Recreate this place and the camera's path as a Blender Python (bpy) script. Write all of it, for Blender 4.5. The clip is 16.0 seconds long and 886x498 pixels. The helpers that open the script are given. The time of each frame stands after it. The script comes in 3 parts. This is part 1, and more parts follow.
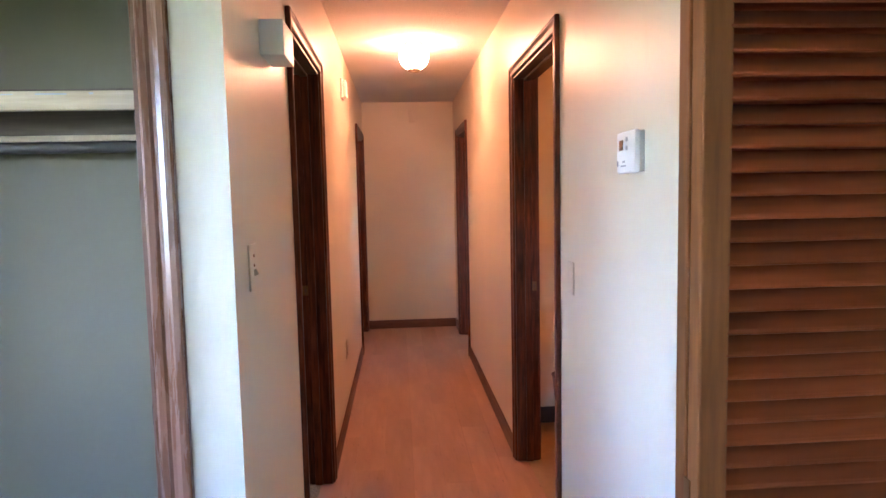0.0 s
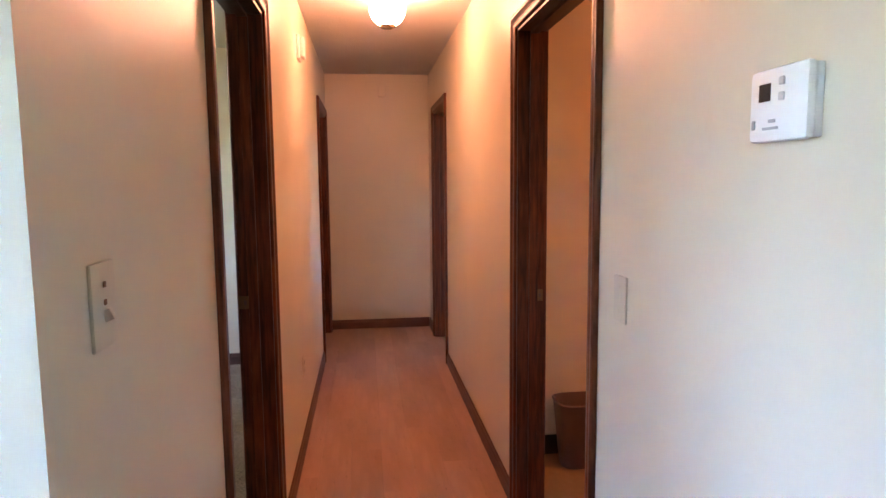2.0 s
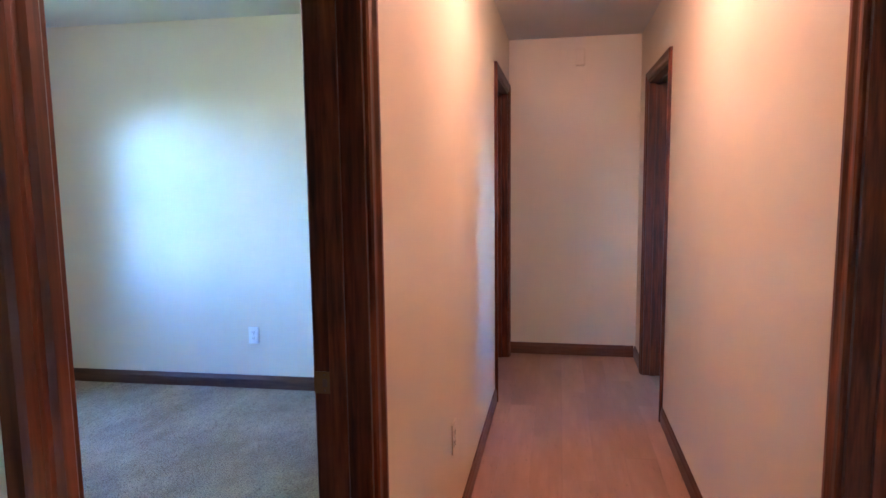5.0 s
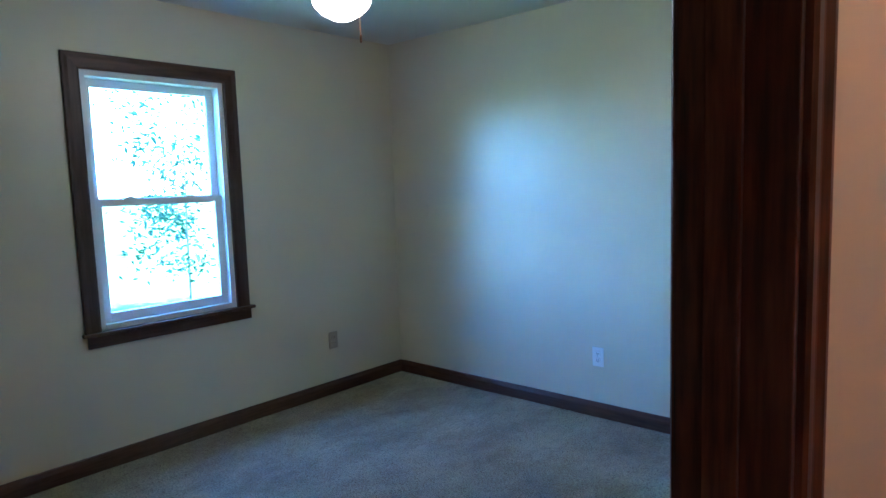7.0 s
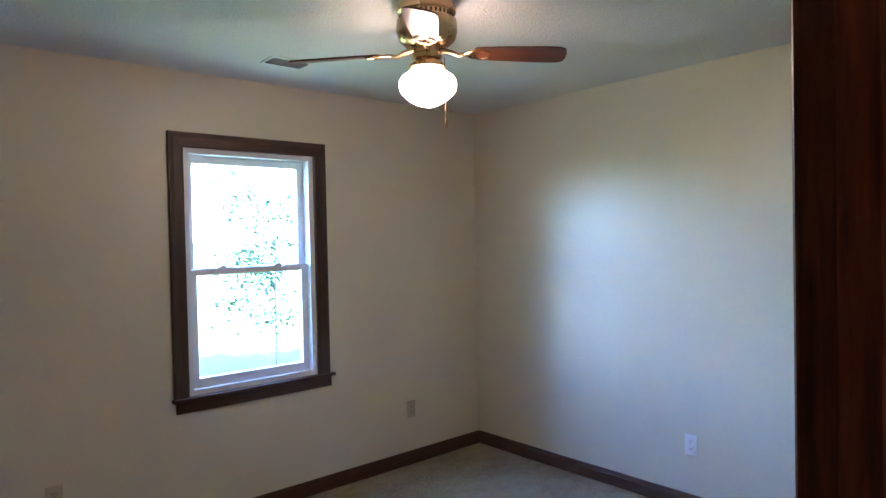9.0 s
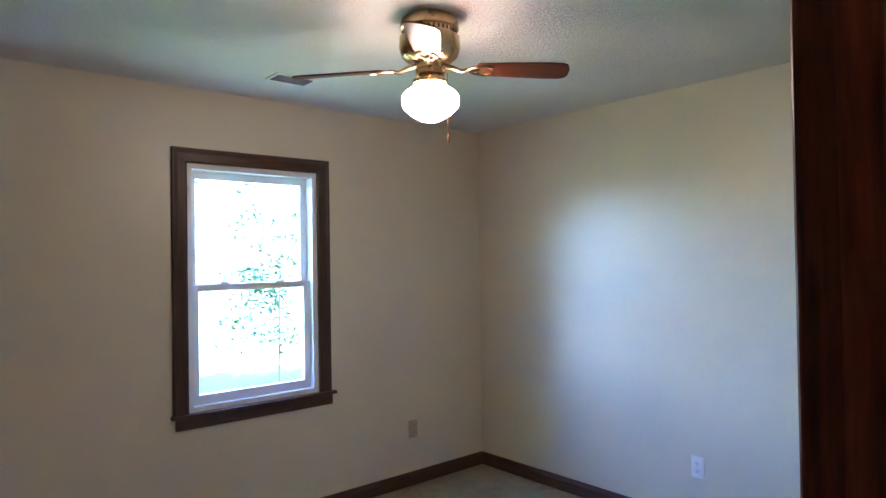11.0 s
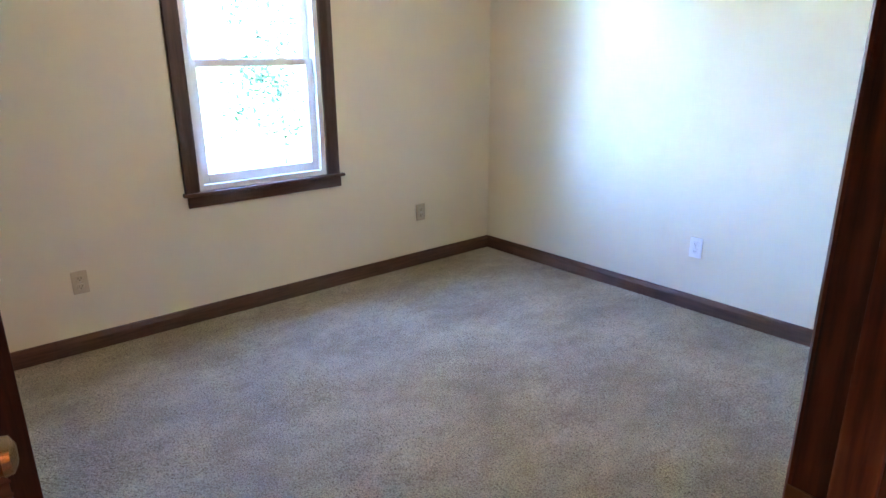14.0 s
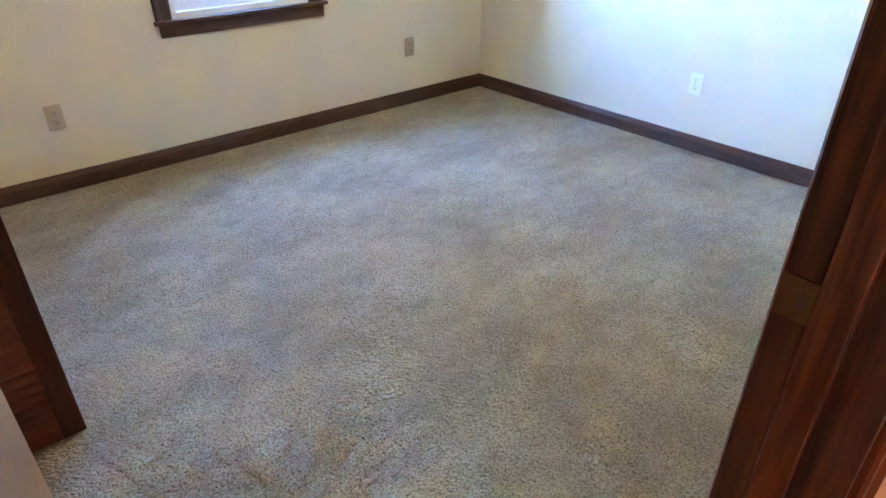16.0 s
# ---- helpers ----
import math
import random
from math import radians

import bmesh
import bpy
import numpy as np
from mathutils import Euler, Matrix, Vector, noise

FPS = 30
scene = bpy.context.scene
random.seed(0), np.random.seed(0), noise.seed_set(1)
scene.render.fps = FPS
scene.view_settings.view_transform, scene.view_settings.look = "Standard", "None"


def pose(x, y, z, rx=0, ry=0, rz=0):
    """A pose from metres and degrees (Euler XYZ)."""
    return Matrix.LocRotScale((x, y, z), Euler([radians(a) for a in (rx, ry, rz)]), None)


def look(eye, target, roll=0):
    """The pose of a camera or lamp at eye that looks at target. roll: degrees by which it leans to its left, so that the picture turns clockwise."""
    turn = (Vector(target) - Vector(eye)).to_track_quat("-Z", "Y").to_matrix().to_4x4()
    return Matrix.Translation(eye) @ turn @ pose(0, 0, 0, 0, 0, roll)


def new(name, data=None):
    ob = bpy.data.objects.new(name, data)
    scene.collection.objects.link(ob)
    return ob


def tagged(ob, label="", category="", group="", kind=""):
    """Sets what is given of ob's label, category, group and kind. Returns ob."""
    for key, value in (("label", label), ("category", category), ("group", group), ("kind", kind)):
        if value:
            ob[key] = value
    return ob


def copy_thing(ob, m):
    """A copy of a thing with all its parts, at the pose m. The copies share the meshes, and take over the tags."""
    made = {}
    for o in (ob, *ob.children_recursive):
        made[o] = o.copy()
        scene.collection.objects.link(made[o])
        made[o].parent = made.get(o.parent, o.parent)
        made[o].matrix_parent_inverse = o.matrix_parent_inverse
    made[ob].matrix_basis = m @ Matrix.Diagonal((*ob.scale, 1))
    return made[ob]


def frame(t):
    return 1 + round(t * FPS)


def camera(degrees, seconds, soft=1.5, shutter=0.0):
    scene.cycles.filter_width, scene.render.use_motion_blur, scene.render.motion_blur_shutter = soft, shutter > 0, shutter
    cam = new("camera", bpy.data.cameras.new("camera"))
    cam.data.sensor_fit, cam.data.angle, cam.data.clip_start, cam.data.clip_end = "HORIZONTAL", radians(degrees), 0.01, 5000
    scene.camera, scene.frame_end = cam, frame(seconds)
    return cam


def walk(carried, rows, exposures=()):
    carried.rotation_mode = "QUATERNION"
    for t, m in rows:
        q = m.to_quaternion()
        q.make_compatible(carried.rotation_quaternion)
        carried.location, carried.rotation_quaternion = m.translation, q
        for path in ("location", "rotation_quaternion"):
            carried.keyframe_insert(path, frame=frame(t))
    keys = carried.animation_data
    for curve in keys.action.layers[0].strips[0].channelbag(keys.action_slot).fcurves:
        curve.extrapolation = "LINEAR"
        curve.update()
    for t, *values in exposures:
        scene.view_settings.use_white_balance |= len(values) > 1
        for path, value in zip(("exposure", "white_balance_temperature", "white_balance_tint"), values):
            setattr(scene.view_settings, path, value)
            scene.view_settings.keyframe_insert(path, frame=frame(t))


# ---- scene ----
cam = camera(70.3, 16.0)
PATH = [
    (0, (0.061, 3.342, 1.433), (0.197, 5.33, 1.265), -1.2),
    (0.5, (0.055, 3.481, 1.424), (0.211, 5.467, 1.24), -1.1),
    (1, (0.011, 3.677, 1.429), (0.238, 5.654, 1.231), -0.7),
    (1.5, (0.024, 3.871, 1.424), (0.264, 5.846, 1.218), -0.5),
    (2, (0.043, 4.059, 1.426), (0.286, 6.033, 1.213), -0.5),
    (2.5, (0.008, 4.281, 1.41), (0.301, 6.25, 1.212), -0.6),
    (3, (0.031, 4.487, 1.423), (0.324, 6.454, 1.209), -0.7),
    (3.2, (0.029, 4.572, 1.426), (0.32, 6.539, 1.211), -0.3),
    (5.3, (0.078, 5.312, 1.412), (-0.494, 7.213, 1.177), -0.9),
    (5.5, (0.064, 5.374, 1.423), (-0.651, 7.225, 1.171), -1.0),
    (6, (-0.028, 5.532, 1.421), (-0.942, 7.294, 1.177), -1.0),
    (6.2, (-0.085, 5.607, 1.425), (-1.077, 7.327, 1.185), -1.4),
    (6.5, (-0.123, 5.647, 1.414), (-1.2355, 7.2935, 1.184), -1.7),
    (7, (-0.156, 5.765, 1.414), (-1.494, 7.238, 1.21), -1.9),
    (7.5, (-0.177, 5.838, 1.474), (-1.634, 7.193, 1.278), -1.5),
    (8, (-0.199, 5.812, 1.507), (-1.692, 7.134, 1.349), -1.9),
    (8.5, (-0.194, 5.8, 1.519), (-1.709, 7.097, 1.399), -1.2),
    (9, (-0.197, 5.805, 1.541), (-1.718, 7.106, 1.502), -1.2),
    (9.2, (-0.196, 5.795, 1.539), (-1.718, 7.094, 1.566), -1.2),
    (11.3, (-0.204, 5.83, 1.518), (-1.74, 7.113, 1.541), -0.7),
    (11.5, (-0.207, 5.825, 1.514), (-1.742, 7.11, 1.507), -0.6),
    (12, (-0.206, 5.826, 1.486), (-1.737, 7.108, 1.389), -0.9),
    (12.5, (-0.21, 5.834, 1.471), (-1.742, 7.096, 1.229), -0.8),
    (13, (-0.226, 5.831, 1.457), (-1.742, 7.079, 1.079), -0.7),
    (13.5, (-0.239, 5.83, 1.436), (-1.734, 7.062, 0.941), -0.5),
    (14, (-0.239, 5.841, 1.418), (-1.715, 7.051, 0.823), -0.4),
    (14.5, (-0.241, 5.845, 1.4), (-1.684, 7.033, 0.689), -0.3),
    (15, (-0.251, 5.845, 1.366), (-1.644, 7.014, 0.534), 0.1),
    (15.5, (-0.232, 5.872, 1.351), (-1.6, 6.997, 0.422), -0.1),
    (16, (-0.251, 5.849, 1.34), (-1.562, 6.959, 0.316), 0.0),
]
EXPOSURES = [
    (0, 6.65, 6050, 29), (1.0, 6.6, 5700, 25), (2.0, 6.5, 6300, 28), (3.2, 6.55, 8400, 25), (5.3, 6.75, 4150, 8),
    (6.0, 6.65, 4050, 2), (6.5, 6.5, 4050, -1), (7.0, 5.75, 4100, 0), (7.5, 5.65, 4500, 4), (9.2, 6.0, 5250, 19), (12.0, 6.05, 5250, 19),
    (13.3, 6.55, 5250, 16), (14.0, 7.1, 5300, 15), (14.6, 7.35, 5350, 15), (16, 7.55, 5200, 9),
]
walk(cam, [(t, look(eye, target, roll)) for t, eye, target, roll in PATH], EXPOSURES)
HALL_GLOW, FAN_GLOW, BATH_GLOW = 1.45, 0.68, 1.3
LAMP_Y = 7.59

# ---- world, sun and exposure ----
world = bpy.data.worlds.new("world")
scene.world = world
world.use_nodes = True
wn, wl = world.node_tree.nodes, world.node_tree.links
sky = wn.new("ShaderNodeTexSky")
sky.sky_type, sky.sun_disc = "NISHITA", False
sky.sun_elevation, sky.sun_rotation = radians(58), radians(175)
sky.air_density, sky.dust_density, sky.ozone_density = 1.0, 0.1, 6.0
sky.altitude = 2500
wl.new(sky.outputs[0], wn["Background"].inputs[0])
wn["Background"].inputs[1].default_value = 0.15
sun = new("sun", bpy.data.lights.new("sun", "SUN"))
sun.data.energy, sun.data.angle, sun.data.color = 2.2, radians(0.5), (1.0, 0.94, 0.85)
sun.matrix_world = look((1.6, -18, 29), (0, 0, 0))

# ---- plan, in metres ----
XL, XR = -0.31, 0.667          # hall walls
XLB = XL - 0.115               # bedroom face of the hall wall
XRB = XR + 0.115
YF = 10.175                    # end of the hall
YFL, YFR = 4.77, 4.25          # corners where the hall begins
XW, YN, YS = -3.595, 9.03, 5.45  # bedroom window wall, far wall, closet wall
H = 2.44
D1 = (5.63, 6.454)
D2 = (5.73, 6.61)
D3 = (9.09, 10.05)
D4 = (8.90, 9.74)
DH = 2.04


# ---- materials ----
def mat(name, build, rough=0.5, metal=0.0, spec=0.5):
    m = bpy.data.materials.new(name)
    m.use_nodes = True
    nt = m.node_tree
    b = nt.nodes["Principled BSDF"]
    b.inputs["Roughness"].default_value, b.inputs["Metallic"].default_value = rough, metal
    b.inputs["Specular IOR Level"].default_value = spec
    build(nt, b)
    return m


def coords(nt, scale):
    tc, mp = nt.nodes.new("ShaderNodeTexCoord"), nt.nodes.new("ShaderNodeMapping")
    mp.inputs["Scale"].default_value = scale
    nt.links.new(tc.outputs["Object"], mp.inputs[0])
    return mp.outputs[0]


def noise_tex(nt, scale, detail=4, stretch=(1, 1, 1), rough=0.5):
    n = nt.nodes.new("ShaderNodeTexNoise")
    n.inputs["Scale"].default_value, n.inputs["Detail"].default_value, n.inputs["Roughness"].default_value = scale, detail, rough
    nt.links.new(coords(nt, stretch), n.inputs["Vector"])
    return n.outputs["Fac"]


def ramp(nt, fac, stops):
    r = nt.nodes.new("ShaderNodeValToRGB")
    while len(r.color_ramp.elements) < len(stops):
        r.color_ramp.elements.new(0.5)
    for e, (p, c) in zip(r.color_ramp.elements, stops):
        e.position, e.color = p, (*c, 1)
    nt.links.new(fac, r.inputs[0])
    return r.outputs[0]


def mix(nt, a, b, fac, kind="MIX"):
    n = nt.nodes.new("ShaderNodeMix")
    n.data_type, n.blend_type = "RGBA", kind
    for s, v in ((0, fac), (6, a), (7, b)):
        if isinstance(v, (int, float)):
            n.inputs[s].default_value = v
        elif isinstance(v, tuple):
            n.inputs[s].default_value = (*v, 1)
        else:
            nt.links.new(v, n.inputs[s])
    return n.outputs[2]


def bump(nt, b, fac, strength, dist):
    n = nt.nodes.new("ShaderNodeBump")
    n.inputs["Strength"].default_value, n.inputs["Distance"].default_value = strength, dist
    nt.links.new(fac, n.inputs["Height"])
    nt.links.new(n.outputs[0], b.inputs["Normal"])


def spread(nt, fac, lo, hi):
    n = nt.nodes.new("ShaderNodeMapRange")
    n.inputs["To Min"].default_value, n.inputs["To Max"].default_value = lo, hi
    nt.links.new(fac, n.inputs[0])
    return n.outputs[0]


def plain(name, colour, rough=0.5, metal=0.0, vary=0.12, grain=40.0, relief=0.0, spec=0.5):
    def build(nt, b):
        lo, hi = tuple(c * (1 - vary) for c in colour), tuple(min(1, c * (1 + vary)) for c in colour)
        big, small = noise_tex(nt, grain * 0.12), noise_tex(nt, grain)
        col = mix(nt, ramp(nt, big, [(0.3, lo), (0.7, hi)]), ramp(nt, small, [(0.3, lo), (0.7, hi)]), 0.4)
        nt.links.new(col, b.inputs["Base Color"])
        nt.links.new(spread(nt, big, max(0.02, rough - 0.06), min(1, rough + 0.06)), b.inputs["Roughness"])
        if relief:
            bump(nt, b, small, 0.35, relief)
    return mat(name, build, rough, metal, spec)


def paint(name, colour, rough, relief=0.0006, spec=0.5):
    """Rolled wall paint: orange-peel relief, faint roller marks and scuffs."""
    def build(nt, b):
        cloud, scuff = noise_tex(nt, 1.1, 5), noise_tex(nt, 9, 6, (1, 1, 0.4), 0.65)
        lo, hi = tuple(c * 0.95 for c in colour), tuple(c * 1.04 for c in colour)
        dirt = tuple(c * f for c, f in zip(colour, (0.86, 0.83, 0.78)))
        col = mix(nt, ramp(nt, cloud, [(0.3, lo), (0.7, hi)]), dirt, ramp(nt, scuff, [(0.62, (0, 0, 0)), (0.85, (0.5, 0.5, 0.5))]))
        nt.links.new(col, b.inputs["Base Color"])
        nt.links.new(spread(nt, noise_tex(nt, 3.5, 4), rough - 0.05, rough + 0.07), b.inputs["Roughness"])
        bump(nt, b, noise_tex(nt, 230, 3), 0.25, relief)
    return mat(name, build, rough, 0, spec)


def wood(name, dark, light, rough=0.38, along=2, scale=9.0, spec=0.5, tones=(0.72, 1.18), knots=False, figure=False):
    """Stained wood with the grain along one axis; pieces differ in tone."""
    def build(nt, b):
        st = [9.0, 9.0, 9.0]
        st[along] = 0.7
        st = tuple(st)
        fine, broad = noise_tex(nt, scale, 6, st, 0.6), noise_tex(nt, scale * 0.25, 3, st)
        col = mix(nt, ramp(nt, fine, [(0.32, dark), (0.68, light)]), ramp(nt, broad, [(0.3, dark), (0.7, light)]), 0.45)
        info = nt.nodes.new("ShaderNodeObjectInfo")
        tone = ramp(nt, info.outputs["Random"], [(0, (tones[0],) * 3), (1, (tones[1],) * 3)])
        col = mix(nt, col, tone, 0.8, "MULTIPLY")
        if figure:
            swirl = nt.nodes.new("ShaderNodeTexWave")
            swirl.wave_type, swirl.bands_direction = "RINGS", "Z" if along == 2 else "Y"
            swirl.inputs["Scale"].default_value, swirl.inputs["Distortion"].default_value = 3.0, 9.0
            swirl.inputs["Detail"].default_value, swirl.inputs["Detail Scale"].default_value = 3.0, 1.4
            stretch = [4.0, 4.0, 4.0]
            stretch[along] = 0.8
            nt.links.new(coords(nt, tuple(stretch)), swirl.inputs["Vector"])
            col = mix(nt, col, ramp(nt, swirl.outputs["Fac"], [(0.1, (0.62, 0.6, 0.58)), (0.8, (1.2, 1.2, 1.2))]), 0.55, "MULTIPLY")
        if knots:
            streak = noise_tex(nt, 1.6, 5, (5, 0.9, 1), 0.6)
            col = mix(nt, col, ramp(nt, streak, [(0.36, (0.80, 0.77, 0.75)), (0.6, (1.08, 1.08, 1.08))]), 0.6, "MULTIPLY")
            sp = noise_tex(nt, 7, 2, (6, 1.6, 1))
            col = mix(nt, col, tuple(c * 0.45 for c in dark), ramp(nt, sp, [(0.66, (0, 0, 0)), (0.73, (0.8, 0.8, 0.8))]))
        nt.links.new(col, b.inputs["Base Color"])
        nt.links.new(spread(nt, fine, rough - 0.08, rough + 0.14), b.inputs["Roughness"])
        bump(nt, b, fine, 0.2, 0.0008)
    return mat(name, build, rough, 0, spec)


def carpet_build(nt, b):
    tuft, fleck = noise_tex(nt, 230, 2, (1, 1, 1), 0.7), noise_tex(nt, 130, 2, (1, 1, 1), 0.6)
    tread, nap = noise_tex(nt, 3.4, 5, (1, 0.6, 1), 0.65), noise_tex(nt, 14, 4, (1, 0.7, 1), 0.6)
    c = ramp(nt, tuft, [(0.34, (0.055, 0.041, 0.027)), (0.48, (0.275, 0.233, 0.165)), (0.66, (0.50, 0.445, 0.33))])
    c2 = ramp(nt, fleck, [(0.36, (0.055, 0.043, 0.03)), (0.44, (0.285, 0.243, 0.175)), (0.64, (0.41, 0.36, 0.265))])
    c = mix(nt, c, c2, 0.45)
    c = mix(nt, c, ramp(nt, tread, [(0.38, (0.78, 0.77, 0.76)), (0.5, (0.95, 0.95, 0.94)), (0.64, (1.16, 1.16, 1.15))]), 0.85, "MULTIPLY")
    c = mix(nt, c, ramp(nt, nap, [(0.35, (0.88, 0.88, 0.87)), (0.65, (1.08, 1.08, 1.08))]), 0.8, "MULTIPLY")
    nt.links.new(c, b.inputs["Base Color"])
    bump(nt, b, tuft, 0.5, 0.003)
    b.inputs["Sheen Weight"].default_value = 0.1


def ceiling_build(nt, b):
    bits, cloud = noise_tex(nt, 90, 3, (1, 1, 1), 0.6), noise_tex(nt, 1.4, 4)
    nt.links.new(ramp(nt, cloud, [(0.3, (0.70, 0.69, 0.66)), (0.7, (0.78, 0.77, 0.74))]), b.inputs["Base Color"])
    bump(nt, b, ramp(nt, bits, [(0.45, (0, 0, 0)), (0.62, (1, 1, 1))]), 0.7, 0.006)


def leaf_build(nt, b):
    isl = nt.nodes.new("ShaderNodeNewGeometry")
    c = ramp(nt, isl.outputs["Random Per Island"], [(0, (0.04, 0.055, 0.03)), (0.6, (0.045, 0.075, 0.035)), (1, (0.07, 0.10, 0.05))])
    nt.links.new(c, b.inputs["Base Color"])
    b.inputs["Transmission Weight"].default_value = 0.0


def grass_build(nt, b):
    a, c = noise_tex(nt, 0.35, 6), noise_tex(nt, 14, 5)
    col = mix(nt, ramp(nt, a, [(0.3, (0.06, 0.11, 0.03)), (0.7, (0.13, 0.17, 0.06))]), ramp(nt, c, [(0.3, (0.05, 0.09, 0.02)), (0.7, (0.15, 0.19, 0.07))]), 0.5)
    nt.links.new(col, b.inputs["Base Color"])
    bump(nt, b, c, 0.5, 0.05)


def glow(name, colour, strength):
    def build(nt, b):
        b.inputs["Base Color"].default_value = (0.85, 0.83, 0.78, 1)
        b.inputs["Emission Color"].default_value = (*colour, 1)
        b.inputs["Emission Strength"].default_value = strength
    return mat(name, build, 0.25)


def glass_build(nt, b):
    b.inputs["Base Color"].default_value = (0.97, 0.985, 0.98, 1)
    b.inputs["Transmission Weight"].default_value = 1.0
    b.inputs["IOR"].default_value = 1.02


WALL = paint("wall_paint", (0.70, 0.635, 0.485), 0.37, spec=0.62)
# closet shade is put into this paint, far darker than the other walls
CLOSET_SHADE = paint("shaded_closet_paint", (0.14, 0.12, 0.068), 0.55)
CEIL = mat("ceiling_texture", ceiling_build, 0.95, 0, 0.2)
DARK = wood("dark_stained_wood", (0.022, 0.006, 0.002), (0.23, 0.058, 0.019), 0.36, spec=0.3, figure=True)
DARKY = wood("dark_stained_wood_along_y", (0.03, 0.014, 0.008), (0.095, 0.046, 0.027), 0.4, 1)
DARKX = wood("dark_stained_wood_along_x", (0.03, 0.014, 0.008), (0.095, 0.046, 0.027), 0.4, 0)
DARKW = wood("dark_brown_window_wood", (0.028, 0.014, 0.009), (0.075, 0.038, 0.024), 0.4)
RED = wood("red_brown_wood", (0.15, 0.047, 0.012), (0.30, 0.105, 0.030), 0.45, spec=0.3)
REDX = wood("red_brown_wood_slat", (0.22, 0.045, 0.012), (0.42, 0.098, 0.026), 0.52, 0, 5, 0.25, (0.55, 1.25))
BEDSLAT = wood("dark_red_closet_slat", (0.05, 0.015, 0.007), (0.16, 0.048, 0.02), 0.4, 0, 5, 0.3)
STILE = wood("dark_closet_stile", (0.016, 0.005, 0.003), (0.075, 0.021, 0.010), 0.45, 2, 9, 0.25)
# brown wood, its colour taken darker for the shadow below the shelf
SHELF = wood("shaded_brown_shelf", (0.06, 0.042, 0.026), (0.12, 0.085, 0.052), 0.6, 0)
OAK = wood("brown_casing_wood", (0.13, 0.05, 0.024), (0.20, 0.083, 0.042), 0.25, 2, 6)
HALLY = wood("brown_base_wood", (0.07, 0.024, 0.011), (0.16, 0.06, 0.028), 0.4, 1)
HALLX = wood("brown_base_wood_along_x", (0.07, 0.024, 0.011), (0.16, 0.06, 0.028), 0.4, 0)
PALE = wood("pale_pine", (0.38, 0.28, 0.17), (0.55, 0.43, 0.29), 0.6, 0)
BIRCH = wood("golden_birch", (0.17, 0.078, 0.021), (0.23, 0.115, 0.035), 0.6, 2, 5, 0.2)
PLANK = wood("laminate_plank", (0.38, 0.225, 0.155), (0.47, 0.295, 0.215), 0.40, 1, 3.2, 0.5, (0.86, 1.08), True)
BLADE = wood("fan_blade_wood", (0.05, 0.015, 0.007), (0.13, 0.04, 0.017), 0.3, 0)
CARPET = mat("carpet_pile", carpet_build, 0.95, 0, 0.15)
VINYL = plain("white_vinyl", (0.78, 0.79, 0.80), 0.35, 0, 0.03)
PLASTIC = plain("white_plastic", (0.80, 0.80, 0.78), 0.4, 0, 0.03)
TANPLATE = plain("tan_plastic", (0.46, 0.39, 0.28), 0.35, 0, 0.05)
IVORY = plain("ivory_plastic", (0.64, 0.57, 0.43), 0.35, 0, 0.05)
SLOT = plain("dark_slot", (0.02, 0.018, 0.015), 0.6)
SCREEN = plain("grey_display", (0.025, 0.022, 0.02), 0.2, 0, 0.1)
BUTTON = plain("pale_grey_button", (0.52, 0.53, 0.54), 0.4)
GREY = plain("grey_print", (0.35, 0.36, 0.37), 0.5)
BRASS = plain("aged_brass", (0.46, 0.34, 0.19), 0.26, 1.0, 0.2)
OLDBRASS = plain("antique_brass", (0.22, 0.12, 0.06), 0.45, 1.0, 0.2)
STEEL = plain("grey_metal", (0.45, 0.46, 0.47), 0.4, 1.0)
BIN = plain("brown_plastic", (0.13, 0.07, 0.045), 0.5, 0, 0.1)
VINYLBASE = plain("black_cove_base", (0.015, 0.013, 0.012), 0.5)
TILE = plain("tan_sheet_vinyl", (0.36, 0.26, 0.16), 0.45, 0, 0.15, 30)
EXTERIOR = plain("exterior_siding", (0.55, 0.54, 0.50), 0.7, 0, 0.1, 20, 0.002)
ROD = plain("grey_brown_rod", (0.045, 0.038, 0.03), 0.4, 0, 0.25)
GRASS = mat("lawn_grass", grass_build, 0.9, 0, 0.2)
LEAF = mat("leaves", leaf_build, 0.6, 0, 0.3)
BARK = plain("bark", (0.12, 0.09, 0.065), 0.9, 0, 0.4, 12, 0.01)
GLASS = mat("window_glass", glass_build, 0.0)
HALLGLASS = glow("lit_frosted_bowl", (1.0, 0.42, 0.21), HALL_GLOW)
BATHGLASS = glow("lit_bath_globe", (1.0, 0.32, 0.09), BATH_GLOW)
GLOBE = glow("lit_opal_globe", (1.0, 0.66, 0.42), FAN_GLOW)


# ---- helpers for meshes ----
def box(bm, x0, x1, y0, y1, z0, z1, bevel=0.0):
    vs = [bm.verts.new((x, y, z)) for x in (x0, x1) for y in (y0, y1) for z in (z0, z1)]
    fs = [bm.faces.new([vs[i] for i in f]) for f in ((0, 1, 3, 2), (4, 6, 7, 5), (0, 4, 5, 1), (2, 3, 7, 6), (0, 2, 6, 4), (1, 5, 7, 3))]
    if bevel:
        es = {e for f in fs for e in f.edges}
        bmesh.ops.bevel(bm, geom=list(es), offset=bevel, segments=2, profile=0.6, affect="EDGES")
    return bm


def boxes(*specs, bevel=0.0):
    bm = bmesh.new()
    for s in specs:
        box(bm, *s, bevel=bevel)
    return bm


